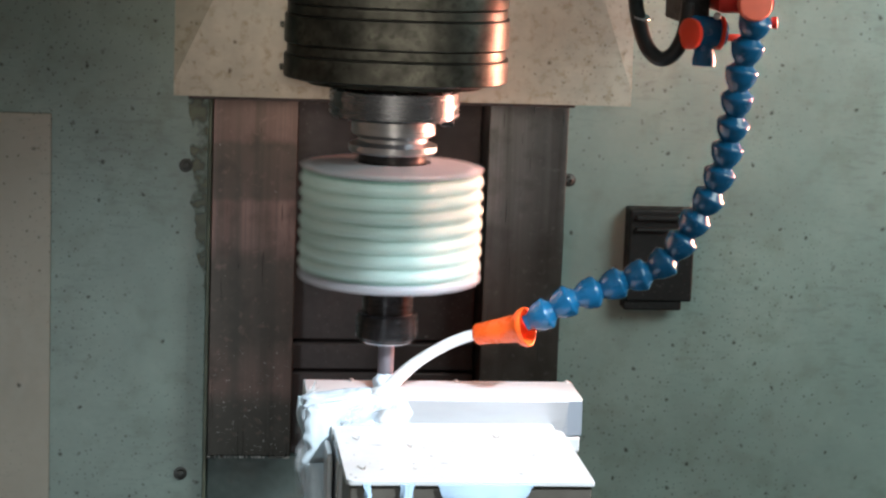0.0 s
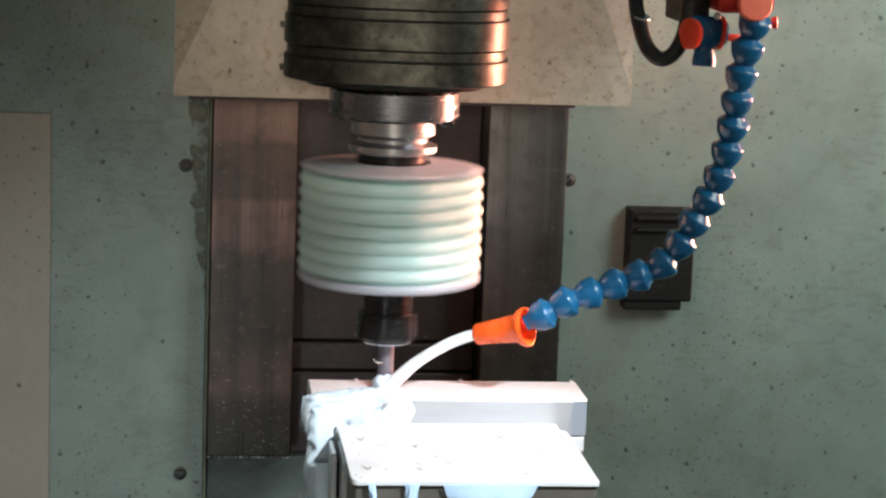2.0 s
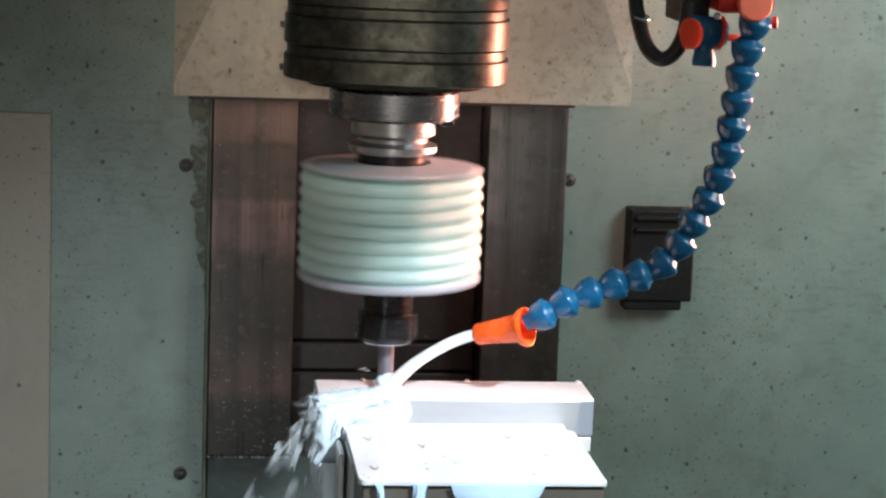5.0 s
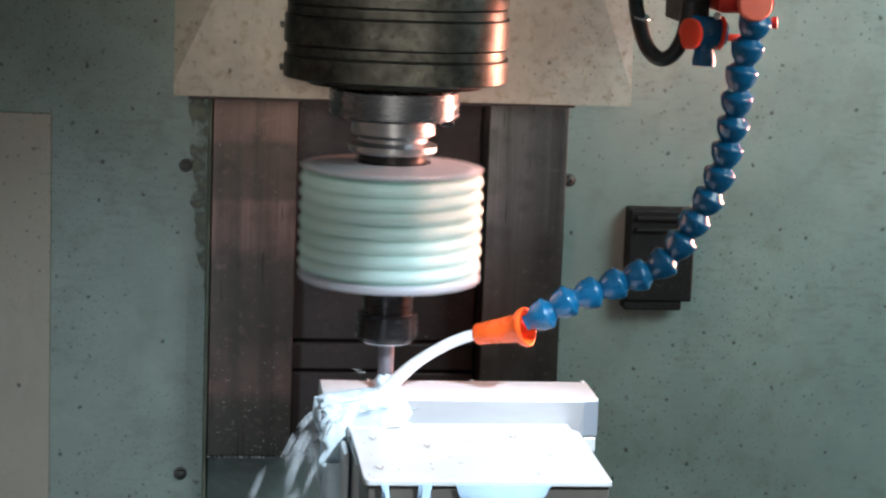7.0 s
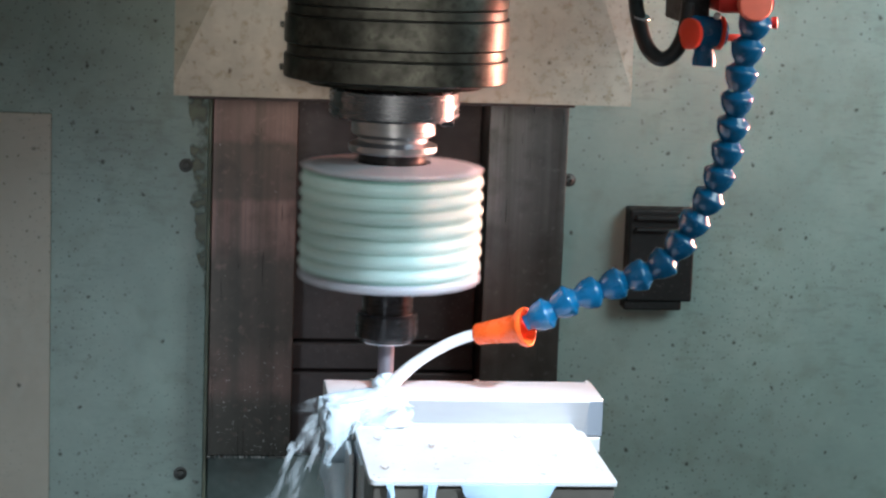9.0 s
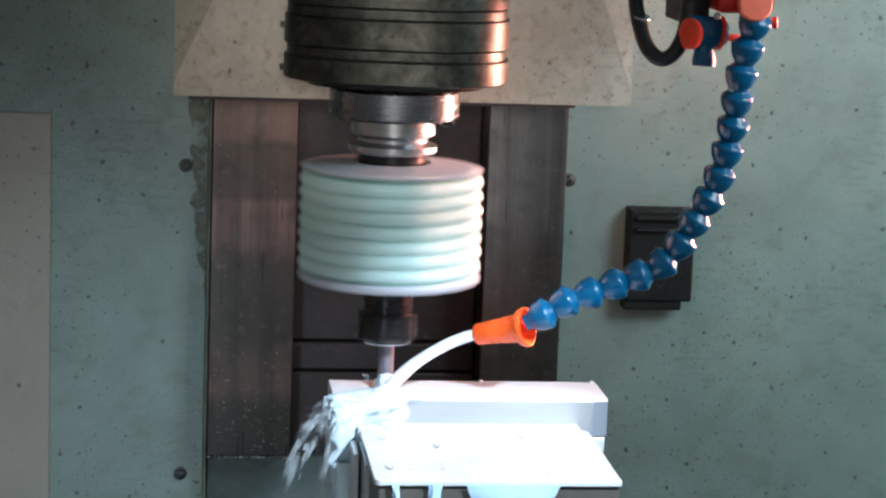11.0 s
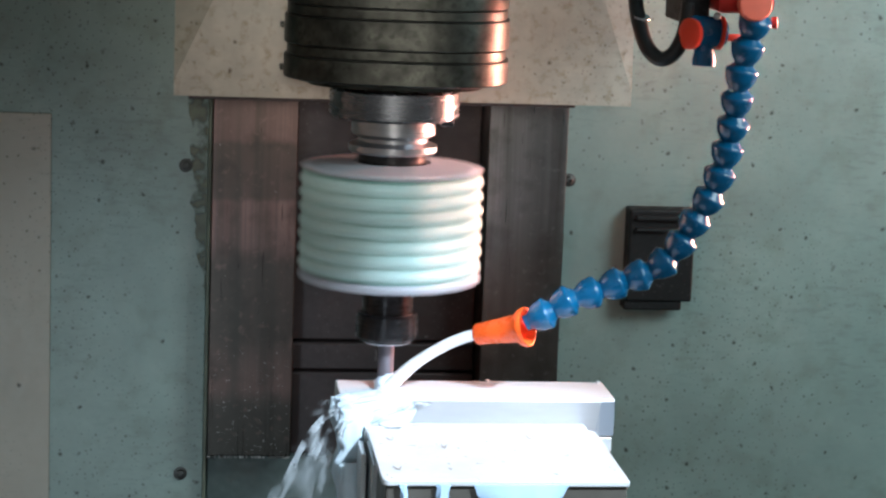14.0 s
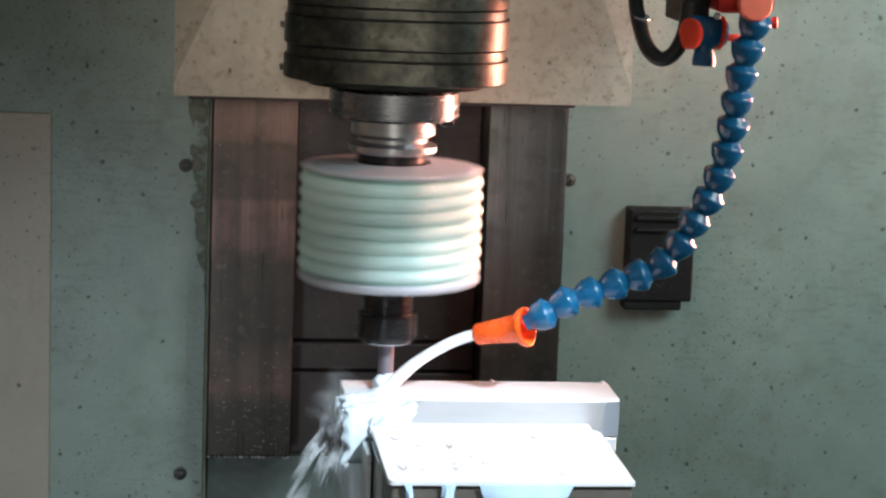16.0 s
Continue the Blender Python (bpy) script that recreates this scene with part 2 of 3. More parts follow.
def box(x0, x1, y0, y1, z0, z1, bevel=0.0015, bm=None, segs=2):
    bm = bm or bmesh.new()
    r = bmesh.ops.create_cube(bm, size=1)
    vs = r["verts"]
    bmesh.ops.scale(bm, vec=(x1 - x0, y1 - y0, z1 - z0), verts=vs)
    bmesh.ops.translate(bm, vec=((x0 + x1) / 2, (y0 + y1) / 2, (z0 + z1) / 2), verts=vs)
    if bevel:
        es = {e for v in vs for e in v.link_edges}
        bmesh.ops.bevel(bm, geom=list(es), offset=bevel, segments=segs, affect="EDGES", profile=0.5)
    return bm


def prism(outline, z0, z1, bm=None, axis="z", bevel=0.0):
    """Extrude a closed outline (x, y pairs) from z0 to z1; axis y: the pairs are x, z."""
    bm = bm or bmesh.new()
    place = (lambda a, b, c: (a, b, c)) if axis == "z" else (lambda a, b, c: (a, c, b)) if axis == "y" else (lambda a, b, c: (c, a, b))
    lo = [bm.verts.new(place(a, b, z0)) for a, b in outline]
    hi = [bm.verts.new(place(a, b, z1)) for a, b in outline]
    fs = [bm.faces.new(lo), bm.faces.new(hi)]
    n = len(lo)
    fs += [bm.faces.new((lo[i], lo[(i + 1) % n], hi[(i + 1) % n], hi[i])) for i in range(n)]
    if bevel:
        es = {e for f in fs for e in f.edges}
        bmesh.ops.bevel(bm, geom=list(es), offset=bevel, segments=2, affect="EDGES", profile=0.5)
    return bm


def lathe(profile, n=48, power=2.0, bm=None, m=None, lobes=0, deep=0.0):
    """Turn (radius, z) pairs about the z axis; power above 2 squares the section off, lobes scallop it."""
    bm = bm or bmesh.new()
    rings = []
    for r, z in profile:
        ring = []
        for i in range(n):
            a = 2 * math.pi * i / n
            c, s = math.cos(a), math.sin(a)
            k = (abs(c) ** power + abs(s) ** power) ** (-1 / power) * (1 + deep * math.cos(lobes * a))
            v = Vector((r * k * c, r * k * s, z))
            ring.append(bm.verts.new(m @ v if m else v))
        rings.append(ring)
    for a, b in zip(rings, rings[1:]):
        for i in range(n):
            j = (i + 1) % n
            bm.faces.new((a[i], a[j], b[j], b[i]))
    bm.faces.new(rings[0])
    bm.faces.new(rings[-1])
    return bm


def spline(pts, t):
    """Catmull-Rom through pts, t from 0 to 1."""
    n = len(pts) - 1
    i = min(int(t * n), n - 1)
    u = t * n - i
    p = [Vector(pts[max(0, min(n, i + k))]) for k in (-1, 0, 1, 2)]
    return 0.5 * (2 * p[1] + (p[2] - p[0]) * u + (2 * p[0] - 5 * p[1] + 4 * p[2] - p[3]) * u * u + (3 * p[1] - p[0] - 3 * p[2] + p[3]) * u ** 3)


def along(at, way):
    """A matrix at a point whose z axis runs along way."""
    return Matrix.Translation(at) @ Vector(way).to_track_quat("Z", "Y").to_matrix().to_4x4()


def tube(pts, radius, steps=24, n=16, rough=0.0, flat=1.0, bm=None, seed=0):
    bm = bm or bmesh.new()
    rings = []
    for k in range(steps + 1):
        t = k / steps
        c = spline(pts, t)
        way = spline(pts, min(1, t + 0.01)) - spline(pts, max(0, t - 0.01))
        m = along(c, way)
        r = radius(t) if callable(radius) else radius
        ring = []
        for i in range(n):
            a = 2 * math.pi * i / n
            q = r * (1 + rough * noise.noise((math.cos(a) * 1.5 + seed, math.sin(a) * 1.5, t * 7 + seed)))
            ring.append(bm.verts.new(m @ Vector((q * math.cos(a), q * flat * math.sin(a), 0))))
        rings.append(ring)
    for a, b in zip(rings, rings[1:]):
        for i in range(n):
            j = (i + 1) % n
            bm.faces.new((a[i], a[j], b[j], b[i]))
    bm.faces.new(rings[0])
    bm.faces.new(rings[-1])
    return bm


# ---- enclosure ----
WALL_Y = 0.30


def structure(name, bm, mat, label, smooth=False):
    return tagged(link(name, bm, mat, None, label, smooth), label, "structure", kind="structure")


def build_enclosure():
    w = WALL_Y
    back = structure("wall_back", box(-0.95, -0.1379, w, w + 0.012, -0.45, 1.25, 0.001), PAINT, "speckled grey-green painted sheet-metal back cover of the machine")
    part("cover_sheet", box(0.1875, 1.0, w, w + 0.012, -0.45, 1.25, 0.001), PAINT, back)
    part("cover_sheet", box(-0.1367, 0.1865, w + 0.001, w + 0.012, -0.45, 0.0425, 0.001), DARKPAINT, back, "dark grey-green sheet")
    structure("wall_left", box(-0.962, -0.95, -0.75, w + 0.012, -0.45, 1.25, 0), PAINT, "grey-green painted side sheet of the enclosure")
    structure("wall_right", box(1.0, 1.012, -0.75, w + 0.012, -0.45, 1.25, 0), PAINT, "grey-green painted side sheet of the enclosure")
    structure("ceiling", box(-0.962, 1.012, -0.75, w + 0.012, 1.25, 1.262, 0), PAINT, "grey-green painted roof sheet of the enclosure")
    structure("floor", box(-0.962, 1.012, -0.75, w + 0.012, -0.462, -0.45, 0), PAINT, "grey-green sheet-metal chip tray")
    structure("workshop_floor", box(-6, 6, -8, 6, -1.0, -0.98, 0), CONCRETE, "grey concrete workshop floor")
    structure("machine_base", box(-0.90, 0.95, -0.65, w, -0.98, -0.4622, 0.004), PAINT, "grey-green painted machine base under the enclosure")
    # thin sheet shaped like the warm light patch at the left
    lit_sheet = bmesh.new()
    box(-0.60, -0.2770, w - 0.0025, w - 0.0005, -0.45, 0.3558, 0.0009, lit_sheet)
    structure("light_patch", lit_sheet, LIGHT_PATCH, "thin beige sheet painting a warm patch of light on the back sheet")


def build_column():
    w = WALL_Y
    col = empty("column", 0.03, w, 0.0)
    tagged(col, "oily brown steel column ways with a dark recess between them", "machine column", kind="structure")
    inv = Matrix.Translation((-0.03, -w, 0))

    def add(name, bm, mat, label=""):
        bm.transform(inv)
        return part(name, bm, mat, col, label, False)
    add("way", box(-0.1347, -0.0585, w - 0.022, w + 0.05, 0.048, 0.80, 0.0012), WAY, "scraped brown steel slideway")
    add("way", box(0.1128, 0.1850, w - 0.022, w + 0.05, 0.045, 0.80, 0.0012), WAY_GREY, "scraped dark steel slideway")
    add("edge_strip", box(-0.1379, -0.1350, w - 0.010, w + 0.01, -0.45, 0.80, 0.0006), GRIME)
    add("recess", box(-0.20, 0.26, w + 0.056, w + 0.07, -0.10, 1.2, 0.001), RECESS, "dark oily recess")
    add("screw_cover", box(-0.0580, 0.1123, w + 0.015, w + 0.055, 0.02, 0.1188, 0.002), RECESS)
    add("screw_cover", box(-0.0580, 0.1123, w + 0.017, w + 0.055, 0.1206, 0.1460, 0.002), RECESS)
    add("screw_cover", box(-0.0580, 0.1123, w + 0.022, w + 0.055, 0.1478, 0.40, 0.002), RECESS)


def build_bolt(x, z):
    b = empty("bolt", x, WALL_Y, z)
    tagged(b, "small round steel bolt head on the back cover", "bolt", "bolts of the back cover")
    m = pose(0, 0, 0, 90)
    part("washer", lathe([(0.0062, 0), (0.0062, 0.001), (0.0055, 0.0013)], 20, m=m), BOLT, b)
    part("bolt_head", lathe([(0.0042, 0.001), (0.0042, 0.003), (0.0036, 0.0042), (0.002, 0.0048), (0.0018, 0.003)], 20, m=m), BOLT, b)


def build_bracket():
    w = WALL_Y
    b = empty("bracket", 0.275, w, 0.235)
    tagged(b, "black painted metal block bolted to the back cover", "bracket")
    inv = Matrix.Translation((-0.275, -w, -0.235))
    for name, bm in (("block", box(0.2452, 0.3065, w - 0.024, w, 0.1976, 0.283, 0.002)),
                     ("foot", box(0.2438, 0.2979, w - 0.021, w, 0.1887, 0.1976, 0.002)),
                     ("lip", box(0.2506, 0.2927, w - 0.029, w - 0.023, 0.2629, 0.2664, 0.001)),
                     ("lip", box(0.2506, 0.2927, w - 0.029, w - 0.023, 0.2734, 0.2774, 0.001))):
        bm.transform(inv)
        part(name, bm, BLACK, b, "", False)


# ---- spindle head ----
def build_head():
    h = empty("spindle_head", 0.018, 0.10, 0.40)
    tagged(h, "cream painted spindle head casting with oil stains and steel nose rings", "spindle head")
    inv = Matrix.Translation((-0.018, -0.10, -0.40))

    def add(name, bm, mat, label="", smooth=True):
        bm.transform(inv)
        return part(name, bm, mat, h, label, smooth)
    # casting: the front face narrows upwards between two slanting facets
    bm = bmesh.new()
    lo, kl, kr = 0.3964, 0.75, 0.16
    rows = []
    for z, fl, fr in ((lo, 0.187, 0.187), (lo + 0.012, 0.187, 0.187), (0.70, 0.052, 0.085), (0.86, 0.052, 0.085)):
        rows.append([bm.verts.new((0.018 + x, y, z)) for x, y in ((-0.187, 0.296), (-0.187, 0.10 + (0.187 - fl) * kl), (-fl, 0.10), (fr, 0.10), (0.187, 0.10 + (0.187 - fr) * kr), (0.187, 0.296))])
    for a, b in zip(rows, rows[1:]):
        for i in range(6):
            j = (i + 1) % 6
            if (a[i].co - a[j].co).length > 1e-5 or (b[i].co - b[j].co).length > 1e-5:
                bm.faces.new((a[i], a[j], b[j], b[i]))
    bm.faces.new(rows[0]), bm.faces.new(rows[-1])
    bmesh.ops.remove_doubles(bm, verts=bm.verts, dist=1e-5)
    add("casting", bm, CREAM, "cream painted casting", False)
    add("base_plate", box(-0.1572, 0.160, 0.106, 0.26, 0.3932, 0.3964, 0.001), RECESS, "dark oily base plate", False)
    for xa, xb in ((-0.1340, -0.0588), (0.1132, 0.1760)):
        add("wiper", box(xa, xb, 0.262, 0.292, 0.3815, 0.3866, 0.001), RUBBER, "black rubber wiper", False)
    add("scraper", box(-0.158, -0.104, 0.246, 0.261, 0.3855, 0.3905, 0.001), DARKSTEEL, "thin steel scraper lip", False)
    # the nose is a rounded square, broad and nearly flat in front, turned a little
    flat = Matrix.Translation((0, -0.006, 0)) @ pose(0, 0, 0, 0, 0, -8) @ Matrix.Diagonal((0.985, 0.82, 1, 1))
    for r, z0, z1 in ((0.0858, 0.4827, 0.53), (0.0848, 0.4745, 0.4819), (0.0868, 0.4525, 0.4737), (0.0846, 0.4442, 0.4517), (0.0868, 0.4265, 0.4434)):
        c = 0.0006
        add("nose_ring", lathe([(r - c, z0), (r, z0 + c), (r, z1 - c), (r - c, z1)], 128, 2.7, m=flat), NOSE, "oily dark steel ring")
    for z in (0.4295, 0.462):
        add("nose_lug", box(-0.0888, -0.082, -0.008, 0.008, z, z + 0.004, 0.0008), NOSE, "", False)
    add("nose_face", lathe([(0.056, 0.4205), (0.068, 0.4212), (0.0690, 0.4240), (0.078, 0.4246), (0.082, 0.4264)], 128, 2.7, m=flat), NOSE)
    add("nose_core", lathe([(0.0825, 0.4266), (0.0825, 0.53)], 96, 2.7, m=flat), BLACK)
    add("nose_collar", lathe([(0.047, 0.3950), (0.0500, 0.3970), (0.0500, 0.4165), (0.048, 0.4184)], 64, 2.2), DARKSTEEL, "dark ground steel collar")
    add("drive_key", box(0.0355, 0.0455, -0.012, 0.010, 0.3895, 0.397, 0.0012), DARKSTEEL)
    return h


def build_tool():
    t = empty("tool_holder", 0, 0, 0.30)
    tagged(t, "spinning steel tool holder with ribbed white drum and end mill", "tool holder")
    inv = Matrix.Translation((0, 0, -0.30))

    def add(name, bm, mat, label="", smooth=True, under=None):
        bm.transform(inv)
        return part(name, bm, mat, under or t, label, smooth)
    add("gripper_flange", lathe([(0.026, 0.3955), (0.0325, 0.3945), (0.0325, 0.3830), (0.030, 0.3810), (0.0270, 0.3795), (0.0270, 0.3770), (0.0342, 0.3740), (0.0342, 0.3695), (0.0328, 0.3680), (0.024, 0.3675)][::-1], 64), STEEL, "polished steel gripper flange")
    add("neck", lathe([(0.0262, 0.356), (0.0265, 0.3676)], 48), BLACKSTEEL)
    # drum: two flat rims and seven stacked round ribs, all scalloped round the circle
    ribs, z0, z1 = 7, 0.2756, 0.3520
    prof = []
    step = (z1 - z0) / ribs
    for i in range(ribs):
        for k in range(9):
            a = math.pi * k / 8
            prof.append((0.0637 + 0.0030 * math.sin(a) ** 0.75, z0 + step * (i + 0.06 + 0.88 * k / 8)))
    drum = add("ribbed_drum", lathe(prof, 120, lobes=10, deep=0.085), DRUM, "white and pale green ribbed drum")
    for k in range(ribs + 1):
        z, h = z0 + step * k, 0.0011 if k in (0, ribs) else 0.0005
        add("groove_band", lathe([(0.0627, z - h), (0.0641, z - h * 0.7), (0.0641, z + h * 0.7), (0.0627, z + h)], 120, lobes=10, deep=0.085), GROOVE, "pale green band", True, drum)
    for za, zb in ((0.2672, z0 - 0.0015), (z1 + 0.0015, 0.3575)):
        bm = bmesh.new()
        rings = []
        for r, z in ((0.030, za), (0.0635, za), (0.0662, za + 0.0025), (0.0667, zb - 0.0015), (0.0656, zb), (0.030, zb + (0.0030 if zb > 0.3 else 0))):
            rings.append([bm.verts.new((r * (1 + (0.085 * math.cos(10 * a) if r > 0.06 else 0)) * math.cos(a), r * (1 + (0.085 * math.cos(10 * a) if r > 0.06 else 0)) * math.sin(a), z)) for a in [2 * math.pi * i / 120 for i in range(120)]])
        for a, b in zip(rings, rings[1:] + rings[:1]):
            for i in range(120):
                j = (i + 1) % 120
                bm.faces.new((a[i], a[j], b[j], b[i]))
        add("rim", bm, RIM, "flat white rim")
    add("arbor", lathe([(0.020, 0.2395), (0.020, 0.2665), (0.031, 0.2669), (0.031, 0.3572)], 48), BLACKSTEEL)
    nut = bmesh.new()
    lathe([(0.0150, 0.2185), (0.0205, 0.2190), (0.0238, 0.2230), (0.0238, 0.2405), (0.0225, 0.2420), (0.017, 0.2420)], 48, bm=nut)
    collet = add("collet_nut", nut, BLACKSTEEL, "blackened steel collet nut")
    add("nut_edge", lathe([(0.0175, 0.2180), (0.0206, 0.2186), (0.0214, 0.2196), (0.018, 0.2198)], 48), STEEL, "", True, collet)
    for i in range(6):
        a = 2 * math.pi * i / 6
        bm = box(0.0225, 0.0246, -0.003, 0.003, 0.222, 0.2385, 0.0005)
        bm.transform(pose(0, 0, 0, 0, 0, math.degrees(a)))
        add("nut_rib", bm, BLACKSTEEL, "", False, collet)
    # end mill: plain shank and a fluted, twisted cutting end
    bm = lathe([(0.0063, 0.194), (0.0063, 0.2180)], 32)
    rings = []
    for k in range(20):
        z = 0.1945 - 0.0175 * k / 19
        rings.append([bm.verts.new(((0.0063 if i % 5 else 0.0042) * math.cos(2 * math.pi * i / 20 + k * 0.12), (0.0063 if i % 5 else 0.0042) * math.sin(2 * math.pi * i / 20 + k * 0.12), z)) for i in range(20)])
    for a, b in zip(rings, rings[1:]):
        for i in range(20):
            j = (i + 1) % 20
            bm.faces.new((a[i], a[j], b[j], b[i]))
    bm.faces.new(rings[0]), bm.faces.new(rings[-1])
    add("end_mill", bm, CARBIDE, "grey fluted end mill")
    return t


# ---- coolant hose and valve ----
HOSE = [(0.2613, -0.075, 0.4788), (0.2550, -0.0685, 0.4400), (0.2528, -0.0620, 0.4021), (0.2463, -0.0555, 0.3619), (0.2306, -0.0500, 0.3258), (0.2086, -0.0450, 0.2915), (0.1726, -0.0430, 0.2739), (0.1339, -0.0425, 0.2585), (0.1048, -0.0410, 0.2403)]


def bead(m, r=0.0125, length=0.0215):
    prof = [(0.54, -0.54), (0.66, -0.47), (0.76, -0.40), (0.95, -0.33), (1.02, -0.27), (1.02, -0.18), (0.98, -0.10), (0.95, 0.04), (0.82, 0.21), (0.61, 0.38), (0.53, 0.49), (0.50, 0.60)]
    return lathe([(r * a, length * b) for a, b in prof], 24, m=m)


def build_hose():
    h = empty("coolant_hose", *HOSE[0])
    tagged(h, "jointed blue plastic coolant hose with an orange nozzle", "coolant hose")
    inv = Matrix.Translation([-c for c in HOSE[0]])

    def add(name, bm, mat, label=""):
        bm.transform(inv)
        return part(name, bm, mat, h, label)
    fine = [spline(HOSE, k / 400) + Vector((-0.0012, 0, 0.0008)) for k in range(401)]
    run = [0.0]
    for a, b in zip(fine, fine[1:]):
        run.append(run[-1] + (b - a).length)
    count = 16
    for i in range(count):
        d = run[-1] * (i + 0.1) / (count - 0.25)
        k = min(range(401), key=lambda q: abs(run[q] - d))
        way = fine[min(400, k + 6)] - fine[max(0, k - 6)]
        wob = Vector((0.05 * math.sin(i * 2.4), 0.12 * math.cos(i * 1.7), 0.05 * math.cos(i * 2.9)))
        add("hose_link", bead(along(fine[k], way.normalized() + wob)), BLUE, "glossy blue ball-socket link" if i == 0 else "")
    a, b = Vector((0.1035, -0.0375, 0.2388)), Vector((0.0690, -0.0165, 0.2282))
    m = along(a, b - a)
    L = (b - a).length
    add("nozzle", lathe([(0.0085, 0.008), (0.0112, 0.002), (0.0142, -0.0022), (0.0152, -0.0025), (0.0156, 0.0), (0.0142, 0.0035), (0.0112, 0.007), (0.0098, L * 0.5), (0.0084, L - 0.0015), (0.0076, L), (0.0060, L), (0.0055, L - 0.004)], 32, m=m), ORANGE, "orange tapered nozzle")
    return h


def build_valve():
    v = empty("coolant_valve", 0.2428, -0.04, 0.497)
    tagged(v, "red coolant manifold with blue valve and orange handles", "coolant valve")
    inv = Matrix.Translation((-0.24, 0.04, -0.50))

    def add(name, bm, mat, label="", smooth=True, under=None):
        bm.transform(inv)
        return part(name, bm, mat, under or v, label, smooth)
    add("mount_block", box(0.2115, 0.2300, -0.045, 0.030, 0.4785, 0.56, 0.002), BLACK, "black mounting block", False)
    add("manifold", box(0.232, 0.272, -0.062, 0.02, 0.489, 0.545, 0.005), RED, "red plastic manifold")
    add("cap", lathe([(0.0128, 0), (0.0128, 0.006), (0.0118, 0.0075), (0.004, 0.0078)], 32, m=along((0.2545, -0.082, 0.4975), (-0.05, -1, 0.15))), SALMON, "salmon red round cap")
    add("cap_barrel", lathe([(0.0105, 0), (0.0105, 0.03)], 24, m=along((0.2590, -0.056, 0.4972), (-0.03, -1, 0.05))), RED)
    add("elbow", lathe([(0.0085, -0.012), (0.0100, -0.006), (0.0095, 0.003), (0.007, 0.006)], 24, m=along((0.2585, -0.072, 0.4900), (0, 0, -1))), BLUE)
    add("side_tab", lathe([(0.0042, 0), (0.0048, 0.004), (0.003, 0.005)], 16, m=along((0.2700, -0.075, 0.4840), (1, -0.2, 0))), RED)
    x, y, z = 0.2270, -0.045, 0.4740
    body = add("valve_body", lathe([(0.0095, -0.013), (0.0115, -0.010), (0.0115, 0.008), (0.009, 0.016)], 28, m=along((x, y, z), (1, 0.1, -0.08))), BLUE, "blue valve body")
    add("valve_socket", lathe([(0.010, 0.006), (0.009, -0.002), (0.007, -0.009), (0.0078, -0.013), (0.0092, -0.020), (0.0088, -0.024), (0.006, -0.0235), (0.005, -0.016)], 28, m=pose(x + 0.0005, y, z - 0.002)), BLUE, "", True, body)
    add("valve_handle", lathe([(0.0095, 0), (0.0118, 0.001), (0.0118, 0.0045), (0.009, 0.006), (0.003, 0.0062)], 28, m=along((x - 0.0100, y - 0.0040, z - 0.002), (-1, -0.62, 0.05))), BRIGHT, "red round valve handle", True, body)
    add("valve_ring", lathe([(0.0105, 0), (0.0128, 0.0005), (0.0128, 0.0025), (0.0105, 0.003)], 28, m=along((x + 0.010, y, z - 0.001), (1, 0.1, -0.1))), BRIGHT, "", True, body)
    add("valve_lever", box(x + 0.012, x + 0.028, y - 0.003, y + 0.003, z - 0.007, z - 0.0015, 0.002), BRIGHT)
    add("screw", lathe([(0.0028, 0), (0.0028, 0.002), (0.0018, 0.0026)], 12, m=along((x + 0.006, y - 0.0105, z + 0.012), (0.2, -1, 0.5))), STEEL)
    return v


def build_cable():
    pts = [(0.1857, 0.02, 0.5594), (0.1839, 0.0, 0.4966), (0.1848, -0.018, 0.4730), (0.1895, -0.030, 0.4560), (0.1985, -0.037, 0.4485), (0.2080, -0.040, 0.4535), (0.2150, -0.041, 0.4690), (0.2178, -0.04, 0.4921)]
    c = tagged(empty("cable", *pts[0]), "thick black rubber cable looping below the manifold", "cable")
    bm = tube(pts, 0.0060, 40, 14)
    bm.transform(Matrix.Translation([-q for q in pts[0]]))
    part("sheath", bm, RUBBER, c)
    for z in (0.470, 0.478):
        bm = lathe([(0.0062, -0.0012), (0.0066, 0), (0.0062, 0.0012)], 16, m=pose(0.1863, -0.017, z, 20, 5, 0))
        bm.transform(Matrix.Translation([-q for q in pts[0]]))
        part("clip", bm, STEEL, c)


# ---- vise and workpiece (built where they stand at 9 s) ----
TOP, PLATE = 0.180, 0.1600
FRONT, BACK = -0.0280, 0.0295


